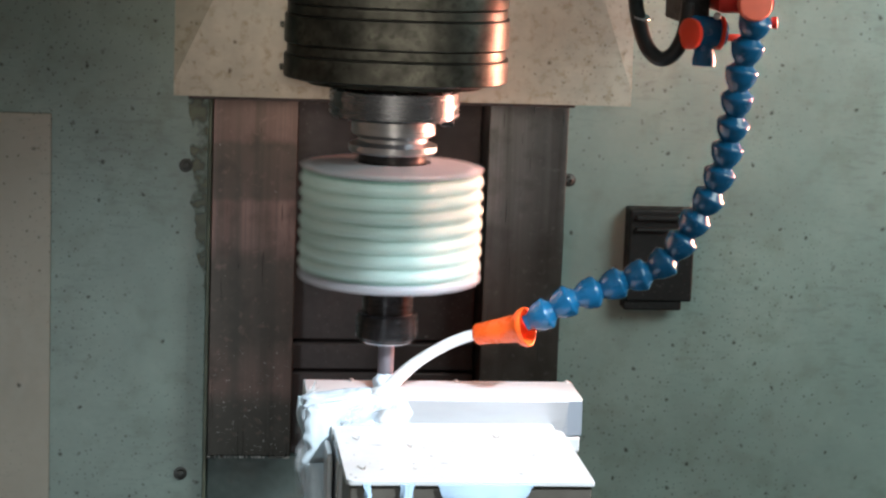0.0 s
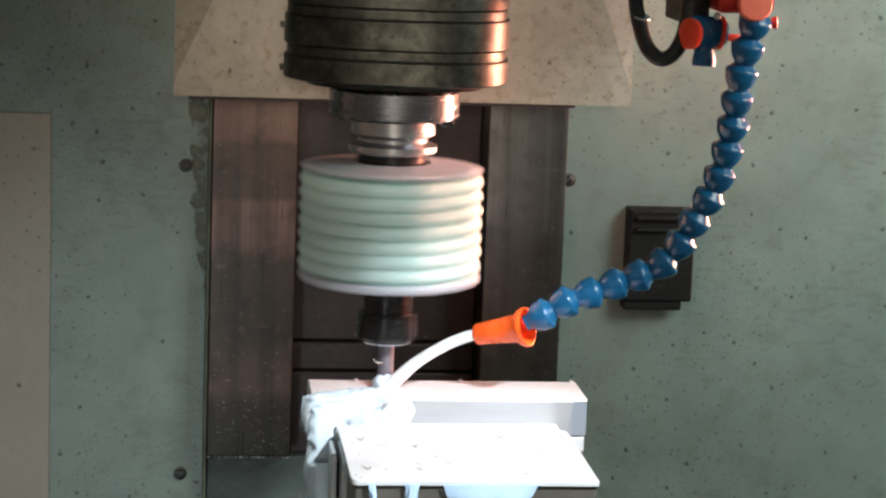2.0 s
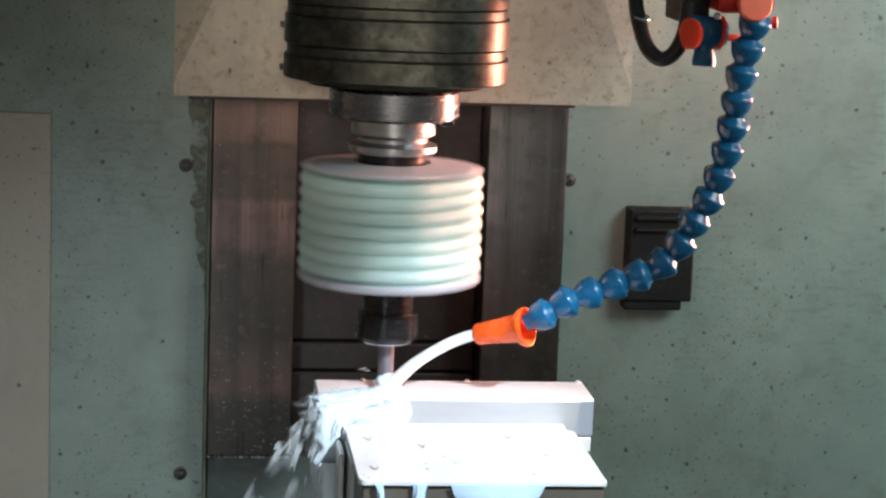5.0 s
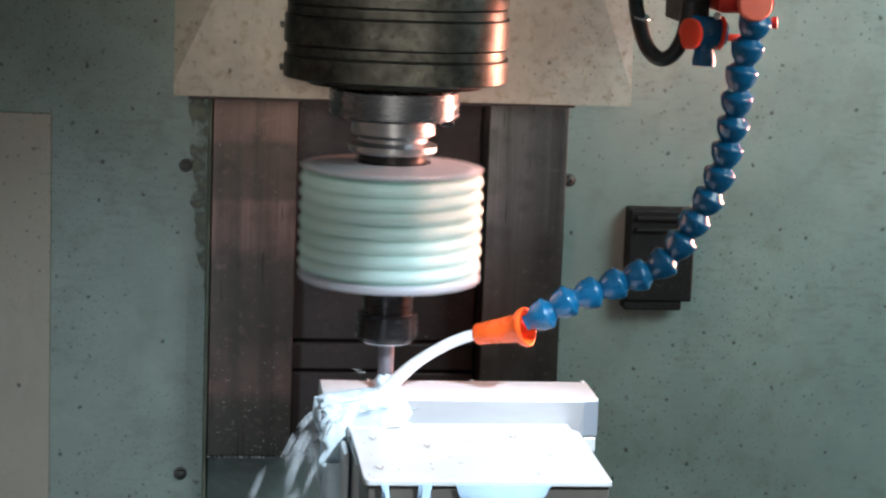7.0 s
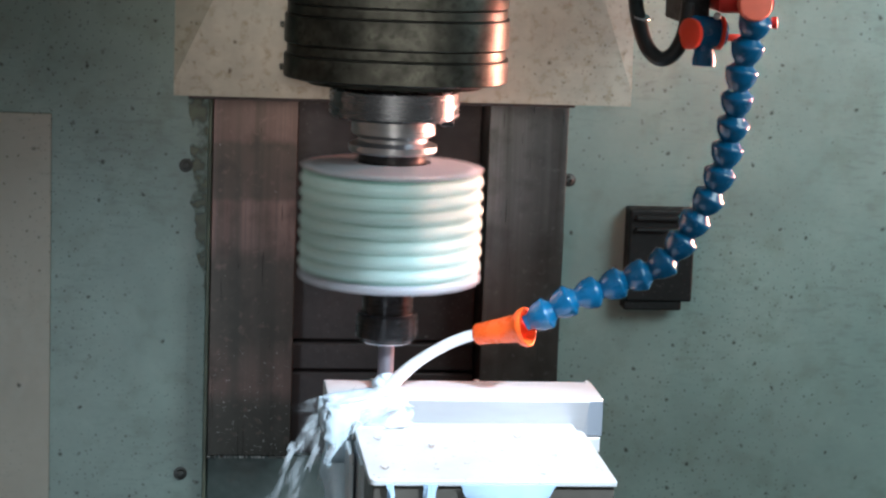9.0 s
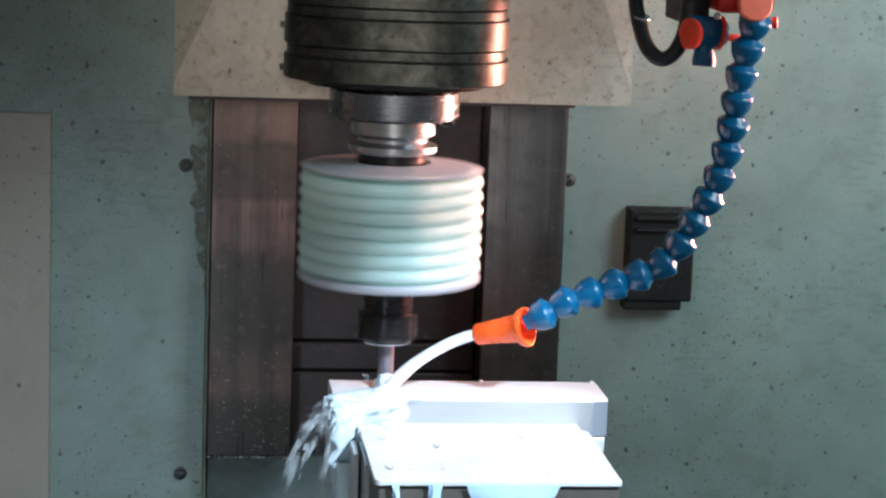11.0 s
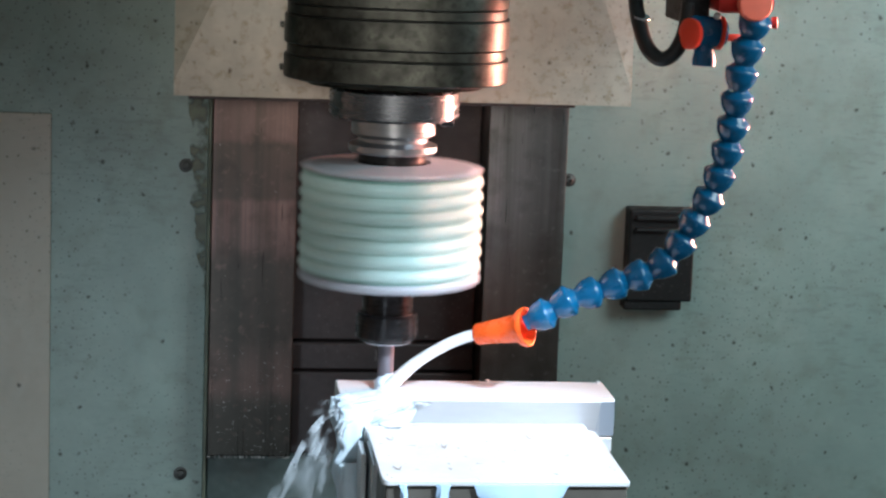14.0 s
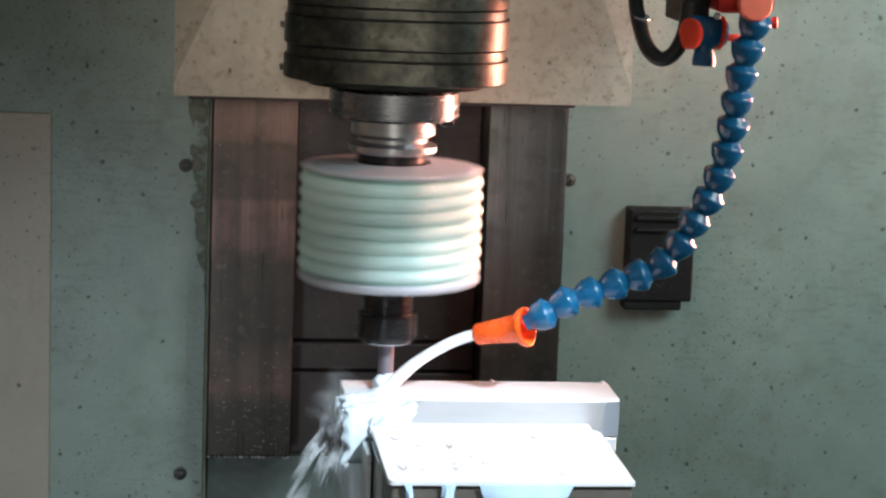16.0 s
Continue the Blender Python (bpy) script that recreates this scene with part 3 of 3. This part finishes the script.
def build_workpiece():
    w = empty("workpiece", 0.0545, -0.006, 0.150)
    tagged(w, "wet bright aluminium block clamped in the vise under the end mill", "workpiece")
    inv = Matrix.Translation((-0.0545, 0.006, -0.150))
    x0, x1 = -0.0465, 0.1698
    bm = prism([(x0, FRONT), (x1 - 0.0015, FRONT), (x1, FRONT + 0.002), (x1, BACK), (x0, BACK)], 0.1495, TOP, bevel=0.0012)
    bm.transform(inv)
    part("block", bm, ALU, w, "bright milled aluminium", False)
    bm = box(x0 + 0.0012, x1 - 0.0012, FRONT + 0.0008, BACK - 0.001, 0.1370, 0.1489, 0.0010)
    bm.transform(inv)
    part("lower_block", bm, VISE, w, "lower step of the block", False)
    # front plate whose darker colour paints the shade on this side
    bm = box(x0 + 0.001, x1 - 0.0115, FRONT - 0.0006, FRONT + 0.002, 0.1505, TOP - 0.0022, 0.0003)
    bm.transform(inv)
    part("front_face", bm, SHADED_ALU, w, "smooth machined front face", False)
    # chamfer on the near upright corner: flat plate, its shade put into the colour
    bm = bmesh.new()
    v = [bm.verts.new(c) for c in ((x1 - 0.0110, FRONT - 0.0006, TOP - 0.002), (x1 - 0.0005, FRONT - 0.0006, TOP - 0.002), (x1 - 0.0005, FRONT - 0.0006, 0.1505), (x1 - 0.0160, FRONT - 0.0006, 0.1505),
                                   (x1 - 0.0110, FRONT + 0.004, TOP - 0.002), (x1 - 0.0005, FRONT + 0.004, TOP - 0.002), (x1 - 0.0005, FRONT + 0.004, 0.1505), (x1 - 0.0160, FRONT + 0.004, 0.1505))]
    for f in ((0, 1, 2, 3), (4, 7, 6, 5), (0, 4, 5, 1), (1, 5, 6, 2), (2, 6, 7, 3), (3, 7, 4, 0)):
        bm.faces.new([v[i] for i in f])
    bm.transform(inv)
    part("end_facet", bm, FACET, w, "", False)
    # burrs along the far upper edge
    rng = random.Random(4)
    for x in (0.1655, 0.0755, -0.008):
        bm = lathe([(0.0005, 0.0016), (0.0013, 0.0012), (0.0021, 0.0005), (0.0028, -0.001)][::-1], 8, m=pose(x, BACK - 0.002, TOP, rng.uniform(-20, 20), rng.uniform(-30, 30)))
        bm.transform(inv)
        part("burr", bm, ALU, w)
    return w


def build_vise():
    v = empty("machine_vise", 0.06, -0.08, -0.10)
    tagged(v, "wet steel machine vise with a broad flat front jaw", "machine vise")
    inv = Matrix.Translation((-0.06, 0.08, 0.10))

    def add(name, bm, mat, label="", parent=None):
        bm.transform(inv)
        return part(name, bm, mat, parent or v, label, False)
    jx0, jx1 = -0.0268, 0.1508
    add("bed", box(-0.02, 0.142, -0.23, 0.10, -0.10, 0.060, 0.002), VISEDARK, "dark cast-iron bed")
    # broad front jaw: a flat plate with rounded corners on a dark body
    r = 0.005
    outline = []
    for cx, cy, a0 in ((jx1 - 0.001, -0.1900 + 0.001, -90), (jx1 - 0.008, -0.0472 - 0.008, 0), (jx0 + r, -0.0472 - r, 90), (jx0 + r, -0.1900 + r, 180)):
        q = 0.001 if cy < -0.18 and cx > 0.1 else 0.008 if cx > 0.1 else r
        for k in range(5):
            a = radians(a0 + 90 * k / 4)
            outline.append((cx + q * math.cos(a), cy + q * math.sin(a)))
    add("jaw_plate", prism(outline, 0.1553, PLATE, bevel=0.0009), VISE, "flat wet steel top plate")
    add("front_jaw", box(jx0 + 0.003, jx1 - 0.001, -0.1870, -0.050, 0.060, 0.1551, 0.0015), VISEDARK, "dark cast-iron jaw body")
    add("jaw_lip", box(jx0 - 0.001, jx1 - 0.005, -0.0435, -0.0290, 0.060, 0.1602, 0.0012), VISE, "bright steel jaw lip")
    add("support_bar", box(-0.034, 0.155, -0.030, 0.020, 0.060, 0.1368, 0.0012), VISE)
    add("fixed_jaw", box(-0.032, 0.150, 0.0300, 0.074, 0.060, 0.1500, 0.0015), VISE, "bright steel fixed jaw")
    for x in (jx0 - 0.0065, jx0 + 0.000):
        add("guide_bar", box(x, x + 0.004, -0.085 - 0.03 * (x > jx0 - 0.003), -0.0455, 0.060, 0.1500, 0.001), VISE)
    return v


def build_lying_chips():
    """Curled chips lying on the front jaw."""
    rng, out = random.Random(7), []
    for x, y, k in ((-0.0135, -0.163, 1.1), (0.0270, -0.103, 1.0), (0.0245, -0.165, 0.6), (0.095, -0.074, 1.0), (-0.012, -0.082, 0.9), (0.0400, -0.130, 0.35), (0.0620, -0.052, 0.5)):
        pts = []
        for n in range(6):
            a = n * 1.25 + rng.uniform(0, 1)
            pts.append((k * 0.0011 * (n - 2.5) + rng.uniform(-0.0008, 0.0008), k * 0.0034 * math.sin(a), 0.0007 + k * 0.0007 * (1 + math.cos(a))))
        c = link("metal_chip", tube(pts, 0.0004 * k + 0.0001, 14, 5, 0.6, 0.5, seed=x * 99), LITTER)
        c.location = (x, y, PLATE)
        out.append(tagged(c, "small dark curled chip lying on the vise jaw", "metal chip", "chips lying on the vise"))
    return out


def build_stain():
    """A ragged patch of old grease beside the slideway."""
    bm = bmesh.new()
    left, right = [], []
    for k in range(41):
        z = 0.19 + 0.205 * k / 40
        w = (0.015 * (k / 40) ** 0.6 + 0.006 * noise.noise((z * 45, 1.0, 0.0)) + 0.0022 * noise.noise((z * 190, 2.0, 0.0))) * min(1, k / 6)
        left.append(bm.verts.new((-0.1386 - max(0.001, 1.25 * w), WALL_Y - 0.0004, z)))
        right.append(bm.verts.new((-0.1384, WALL_Y - 0.0004, z)))
    for k in range(40):
        bm.faces.new((left[k], right[k], right[k + 1], left[k + 1]))
    structure("grease_stain", bm, GREASE, "dark olive grease stain on the back cover")


def build_table():
    t = bmesh.new()
    for y in (-0.30, -0.22, -0.14, -0.06, 0.02, 0.10):
        box(-0.80, 0.85, y, y + 0.066, -0.15, -0.10, 0.001, t)
    box(-0.80, 0.85, -0.30, 0.166, -0.22, -0.151, 0.001, t)
    structure("machine_table", t, TABLE, "slotted cast-iron machine table under the vise")
    structure("machine_bed", box(-0.5, 0.55, -0.25, 0.15, -0.45, -0.22, 0.002), TABLE, "cast-iron machine bed under the table")


# ---- coolant ----
def build_jet():
    j = empty("coolant_jet", 0.0645, -0.0165, 0.2330)
    tagged(j, "milky white coolant jet arching from the nozzle to the tool", "coolant")
    inv = Matrix.Translation((-0.0645, 0.0165, -0.2330))
    bm = tube([(0.0765, -0.0185, 0.2297), (0.0645, -0.0175, 0.2273), (0.0457, -0.014, 0.2190), (0.0225, -0.010, 0.2030), (0.0036, -0.008, 0.1845), (-0.003, -0.008, 0.1780)],
              lambda t: 0.0044 + 0.0018 * max(0, t - 0.45) / 0.55, 36, 14, 0.05)
    bm.transform(inv)
    part("stream", bm, JET, j)
    return j


def blob(size, rough, seed, fine=4):
    bm = bmesh.new()
    bmesh.ops.create_icosphere(bm, subdivisions=fine, radius=1)
    for v in bm.verts:
        d = v.co.normalized()
        k = 1 + rough * noise.fractal(d * 1.3 + Vector((seed, 0, 0)), 0.8, 2.0, 2)
        v.co = Vector((d.x * size[0], d.y * size[1], d.z * size[2])) * k
    return bm


def build_foam():
    """Frothing coolant round the cutter; each lump rocks in place."""
    out = []
    for x, y, z, sx, sy, sz, mat in ((0.002, -0.014, 0.1795, 0.015, 0.012, 0.0055, JET), (0.003, -0.0290, 0.1680, 0.0105, 0.0045, 0.0150, JET), (0.004, -0.0285, 0.1690, 0.0160, 0.0022, 0.0125, MILK), (0.006, -0.038, 0.1600, 0.013, 0.007, 0.0030, JET),
                                     (-0.001, -0.002, 0.1845, 0.0080, 0.0080, 0.0080, MILK), (0.001, -0.002, 0.189, 0.0066, 0.0066, 0.0060, MILK)):
        f = link("coolant_froth", blob((sx, sy, sz), 0.10, x * 90 + y * 50), mat)
        f.location = (x, y, z)
        tagged(f, "frothing milky coolant round the end mill", "coolant", "coolant froth at the cutter")
        out.append(f)
    return out


def sheet(top, bottom, ybase, thick, seed, rag=0.006, cols=14, rows=18, bulge=0.004):
    """A hanging sheet of liquid between an upper and a lower span (x0, x1, z), with a ragged outline."""
    bm = bmesh.new()
    grids = []
    for side in (0, 1):
        g = []
        for i in range(rows + 1):
            t = i / rows
            x0, x1 = top[0] * (1 - t) + bottom[0] * t, top[1] * (1 - t) + bottom[1] * t
            row = []
            for k in range(cols + 1):
                u = k / cols
                e = rag * (noise.noise((u * 3 + seed, t * 5, seed)) * (abs(2 * u - 1) ** 2))
                n = noise.noise((u * 4 + seed, t * 2.5, 3.0))
                edge = 1 - abs(2 * u - 1) ** 4
                y = ybase + (-1 if side else 1) * thick * edge * (0.6 + 0.6 * n) - bulge * math.sin(math.pi * t) * edge
                row.append(bm.verts.new((x0 + (x1 - x0) * u + e, y, top[2] * (1 - t) + bottom[2] * t + 0.5 * e * t)))
            g.append(row)
        grids.append(g)
    for s, g in enumerate(grids):
        for i in range(rows):
            for k in range(cols):
                q = (g[i][k], g[i][k + 1], g[i + 1][k + 1], g[i + 1][k])
                bm.faces.new(q if s else q[::-1])
    a, b = grids
    for i in range(rows):
        bm.faces.new((a[i][0], a[i + 1][0], b[i + 1][0], b[i][0]))
        bm.faces.new((a[i][cols], b[i][cols], b[i + 1][cols], a[i + 1][cols]))
    for k in range(cols):
        bm.faces.new((a[0][k], b[0][k], b[0][k + 1], a[0][k + 1]))
        bm.faces.new((a[rows][k], a[rows][k + 1], b[rows][k + 1], b[rows][k]))
    return bm


def build_films():
    """Coolant running down the vise and the end of the block; it travels with them."""
    films = []
    specs = [((-0.0475, 0.0100, 0.1800), (-0.0470, 0.0060, 0.1560), -0.0305, 0.0014, 8.0, MILK),
             ((-0.0530, -0.0440, 0.1785), (-0.0440, -0.0370, 0.060), -0.022, 0.0030, 1.0, SHEET),
             ((-0.0475, -0.0210, 0.1720), (-0.0465, -0.0275, 0.1270), -0.0350, 0.0016, 2.0, SHEET),
             ((-0.0462, -0.0415, 0.1290), (-0.0435, -0.0400, 0.060), -0.0395, 0.0012, 3.0, SHEET),
             ((-0.0455, -0.0280, 0.1320), (-0.0430, -0.0280, 0.060), -0.0470, 0.0010, 9.0, SHEET),
             ((0.0380, 0.1075, 0.1575), (0.0620, 0.0730, 0.1050), -0.1922, 0.0022, 4.0, FILM), ((-0.0140, -0.0090, 0.1575), (-0.0110, -0.0085, 0.1050), -0.1918, 0.0018, 5.0, FILM),
             ((0.0110, 0.0215, 0.1575), (0.0140, 0.0175, 0.1050), -0.1920, 0.0020, 6.0, FILM)]
    for top, bot, y, th, seed, mat in specs:
        f = link("coolant_film", sheet(top, bot, y, th, seed), mat)
        tagged(f, "thin pale blue sheet of coolant running down the vise", "coolant", "coolant films on the vise")
        films.append(f)
    for x, y, z, size in ((-0.0380, -0.0320, 0.1650, (0.0105, 0.0045, 0.0130)), (-0.0460, -0.0240, 0.1650, (0.0060, 0.0080, 0.0120)), (-0.0420, -0.0250, 0.1775, (0.0080, 0.0060, 0.0040))):
        f = link("coolant_lump", blob(size, 0.22, x * 300), MILK)
        f.location = (x, y, z)
        tagged(f, "milky lump of coolant clinging to the block corner", "coolant", "coolant lumps on the block")
        films.append(f)
    # two tongues of liquid that run from the cutter over the upper front edge to the end of the block
    for pts, wide, flat in (([(0.004, -0.010, 0.1815), (-0.012, -0.017, 0.1815), (-0.028, -0.022, 0.1808), (-0.046, -0.023, 0.1790)], 0.0075, 0.28),
                            ([(0.002, -0.016, 0.1815), (-0.014, -0.025, 0.1805), (-0.032, -0.029, 0.1775), (-0.048, -0.029, 0.1735)], 0.0065, 0.40)):
        bm = tube(pts, lambda t: wide * (0.55 + 0.45 * math.sin(math.pi * min(1, 0.15 + t * 0.75))), 28, 16, 0.25, flat, seed=wide * 900)
        bm.transform(Matrix.Translation([-q for q in pts[0]]))
        f = link("coolant_tongue", bm, MILK)
        f.location = pts[0]
        films.append(tagged(f, "pale tongue of coolant running along the block edge", "coolant", "coolant tongues on the block"))
    return films


def build_strand(i):
    """A torn clot of liquid: a flat ragged lump drawn out along its fall."""
    rng = random.Random(50 + i)
    long, wide = rng.uniform(0.006, 0.017), rng.uniform(0.0020, 0.0070)
    bm = blob((wide, wide * 0.5, long), 0.55, i * 7.3, 3)
    bend = rng.uniform(-0.35, 0.35)
    for v in bm.verts:
        u = v.co.z / long
        taper = 1 - 0.55 * max(0, u)
        v.co.x = v.co.x * taper + wide * (bend * u * u + 0.5 * noise.noise((u * 2.2, i * 1.7, 0.4)))
        v.co.y *= taper
    s = link("coolant_splash", bm, SPRAY)
    tagged(s, "flying torn clot of pale coolant flung off the block", "coolant", "flying coolant clots")
    return s


def build_arc(i, v, wide):
    """One ragged sheet of coolant: it runs along the block, leaves its end and falls in a curve."""
    bm = bmesh.new()
    rows, cols = 40, 26
    sides = []
    for side in (-1, 1):
        grid = []
        for c in range(cols + 1):
            b = c / cols
            q = v * (0.45 + 0.75 * b)
            reach = (0.045 + 0.066 * b ** 1.5) * (1 + 0.75 * noise.noise((b * 3.6, i * 3.3, 0.5)) + 0.30 * noise.noise((b * 14, i * 5.1, 2.5)))
            line = []
            for k in range(rows + 1):
                t = k / rows
                ridge = noise.noise((b * 6 + i, t * 1.6, 4.2 + i)) + 0.25 * noise.noise((b * 21, t * 5.0, 1.2 + i))
                thin = wide * 0.16 * (0.35 + 0.65 * (1 - t) ** 0.7) * max(0.05, 1 - abs(2 * b - 1) ** 6)
                if t < 0.3:
                    u = t / 0.3
                    p = Vector((0.045 * (1 - u) + 0.006, 0.0, 0.004 * math.sin(math.pi * u) - (1 - b) * 0.012 * u))
                else:
                    u = (t - 0.3) / 0.7 * reach
                    p = Vector((0.006 - q * u, 0.02 * (b - 0.5) * u * 10, -(1 - b) * 0.012 + 0.10 * b * u - 4.9 * u * u))
                p.y += (b - 0.5) * wide * 0.8 + ridge * wide * 0.32 * min(1, 2 * t) + side * thin
                line.append(bm.verts.new(p))
            grid.append(line)
        sides.append(grid)
    a, b = sides
    for c in range(cols):
        for k in range(rows):
            if k > 0.34 * rows and noise.noise((c / cols * 11 + 2 * i, k / rows * 2.6, 7.5 + i)) > 0.12 + 0.12 * (1 - k / rows):
                continue  # the sheet tears into strands
            bm.faces.new((a[c][k], a[c][k + 1], a[c + 1][k + 1], a[c + 1][k]))
            bm.faces.new((b[c][k], b[c + 1][k], b[c + 1][k + 1], b[c][k + 1]))
        for k, flip in ((0, 1), (rows, 0)):
            f = (a[c][k], a[c + 1][k], b[c + 1][k], b[c][k])
            bm.faces.new(f if flip else f[::-1])
    for k in range(rows):
        bm.faces.new((a[0][k], b[0][k], b[0][k + 1], a[0][k + 1]))
        bm.faces.new((a[cols][k], a[cols][k + 1], b[cols][k + 1], b[cols][k]))
    a = link("coolant_arc", bm, FAN)
    return tagged(a, "ragged fan of coolant thrown off the end of the block", "coolant", "coolant fans at the block end")


def build_swarf():
    """Bright chips stuck to the lower slideway and recess."""
    rng = random.Random(21)
    bm = bmesh.new()
    for k in range(280):
        x = rng.uniform(-0.134, -0.060) if k < 190 else rng.uniform(-0.052, 0.095)
        z = 0.050 + 0.10 * rng.random() ** 1.5 if k < 150 else 0.05 + 0.31 * rng.random() ** 2
        y = WALL_Y - 0.0222 if x < -0.055 else WALL_Y + 0.0145 if z < 0.11 else WALL_Y + 0.0255
        q = 0.00012 + 0.00042 * rng.random() ** 2.5
        box(x - q, x + q, y - 0.0004, y + 0.0008, z - q * rng.uniform(0.4, 1), z + q * rng.uniform(0.4, 1.2), 0, bm)
    for k in range(60):
        x = rng.uniform(-0.134, -0.060)
        box(x - 0.0009, x + 0.0009, WALL_Y - 0.021, WALL_Y - 0.014, 0.0458, 0.0462 + rng.uniform(0.0008, 0.002), 0, bm)
    s = link("swarf", bm, CHIP)
    tagged(s, "small bright metal chips stuck to the slideway", "metal chips", kind="stuff")


build_enclosure()
build_column()
for bx, bz in ((-0.1578, 0.3115), (0.1913, 0.3054), (-0.1581, 0.0255)):
    build_bolt(bx, bz)
build_stain()
build_bracket()
build_head()
tool = build_tool()
build_hose()
build_valve()
build_cable()
build_table()
workpiece = build_workpiece()
vise = build_vise()
lying = build_lying_chips()
build_jet()
froth = build_foam()
films = build_films()
strands = [build_strand(i) for i in range(44)]
arcs = [build_arc(i, v, w) for i, (v, w) in enumerate(((0.33, 0.012), (0.17, 0.014), (0.43, 0.010)))]
build_swarf()


def build_chip(i):
    rng = random.Random(900 + i)
    pts = [(0.0022 * (k - 1.5), 0.0012 * math.sin(k * 1.9 + i), 0.0015 * math.cos(k * 1.4 + i)) for k in range(4)]
    c = link("metal_chip", tube(pts, 0.0007, 8, 5, 0.5, 0.5, seed=i), CHIP)
    return tagged(c, "small curled metal chip flung from the end mill", "metal chip", "flying metal chips")


chips = [build_chip(i) for i in range(5)]

# ---- what moves ----
FEED = [(0.0, -0.0163), (4.0, -0.0092), (6.5, -0.0046), (9.0, 0.0), (11.5, 0.0046), (16.0, 0.0131)]


def feed(t):
    for (a, xa), (b, xb) in zip(FEED, FEED[1:]):
        if t <= b:
            return xa + (xb - xa) * (t - a) / (b - a)
    return FEED[-1][1]


def motions():
    for thing in (workpiece, vise, *films, *lying):
        at = thing.location.copy()
        walk(thing, [(t, pose(at.x + dx, at.y, at.z)) for t, dx in FEED])
    walk(tool, [(k / FPS, pose(0, 0, 0.30, 0, 0, -72 * k)) for k in range(481)])
    rng = random.Random(11)
    for f in froth:
        at = f.location.copy()
        walk(f, [(k * 0.1, pose(at.x + rng.uniform(-0.0015, 0.0015), at.y + rng.uniform(-0.001, 0.001), at.z + rng.uniform(-0.001, 0.001), rng.uniform(-5, 5), rng.uniform(-4, 4), rng.uniform(-5, 5))) for k in range(161)])
    for i, a in enumerate(arcs):
        rng = random.Random(80 + i)
        rows = []
        for k in range(161):
            t = k * 0.1
            out = min(1, max(0, (t - 2.5 - 0.5 * i) / 0.8))
            gust = out * (0.65 + 0.35 * math.sin(1.9 * t + 2.1 * i))
            rows.append((t, pose(-0.0465 + feed(t) + 0.026 * (1 - gust) + 0.004 * i, -0.036 + 0.008 * i + rng.uniform(-0.002, 0.002), 0.173 - 0.003 * i + rng.uniform(-0.002, 0.001),
                                 rng.uniform(-6, 6), -10 * (1 - gust) + rng.uniform(-6, 6), rng.uniform(-12, 12))))
        walk(a, rows)
    for i, c in enumerate(chips):
        rng = random.Random(700 + i)
        rows, k = [], -4 * i
        while k <= 480:
            vx, vz, y0 = rng.uniform(-0.45, 0.35), rng.uniform(0.35, 0.75), rng.uniform(-0.015, 0.015)
            turn = rng.uniform(-40, 40)
            for n in range(12):
                u = n / FPS
                p = (vx * u, y0, 0.181 + vz * u - 4.9 * u * u) if n < 5 else (vx * 4 / FPS * (11 - n) / 7, y0, 0.176)
                if 0 <= k + n <= 480:
                    rows.append(((k + n) / FPS, pose(*p, 0, turn + 20 * n, 0)))
            k += 12 + rng.randrange(8)
        if rows[0][0] > 0:
            rows.insert(0, (0.0, rows[0][1]))
        if rows[-1][0] < 16.0:
            rows.append((16.0, rows[-1][1]))
        walk(c, rows)
    for i, s in enumerate(strands):
        rng = random.Random(300 + i)
        rows, k = [], 0
        fall, back = 6, 2
        k = -rng.randrange(8)
        while k <= 480:
            t0 = max(0, k) / FPS
            end = -0.0465 + feed(t0)
            strong = 0.15 + 0.85 * min(1, max(0, (t0 - 2.6) / 1.0))
            vx = -strong * rng.uniform(0.08, 0.52)
            vz = rng.uniform(-0.6, 0.05)
            x0, y0, z0 = end + rng.uniform(0.0, 0.014), rng.uniform(-0.036, -0.004), rng.uniform(0.163, 0.178)
            for n in range(fall + back):
                if n < fall:
                    u = (n + 0.5 * (i % 2)) / FPS
                    p = Vector((x0 + vx * u, y0, z0 + vz * u - 4.9 * u * u))
                    lean = math.degrees(math.atan2(vx, -(vz - 9.8 * u)))
                else:
                    p = Vector((x0 + 0.06, 0.030, 0.04 + 0.07 * (n - fall)))
                    lean = 0
                if 0 <= k + n <= 480:
                    rows.append(((k + n) / FPS, pose(p.x, p.y, p.z, 0, max(-80, min(80, -lean)), 0)))
            k += fall + back
        if rows[-1][0] < 16.0:
            rows.append((16.0, rows[-1][1]))
        walk(s, rows)


motions()
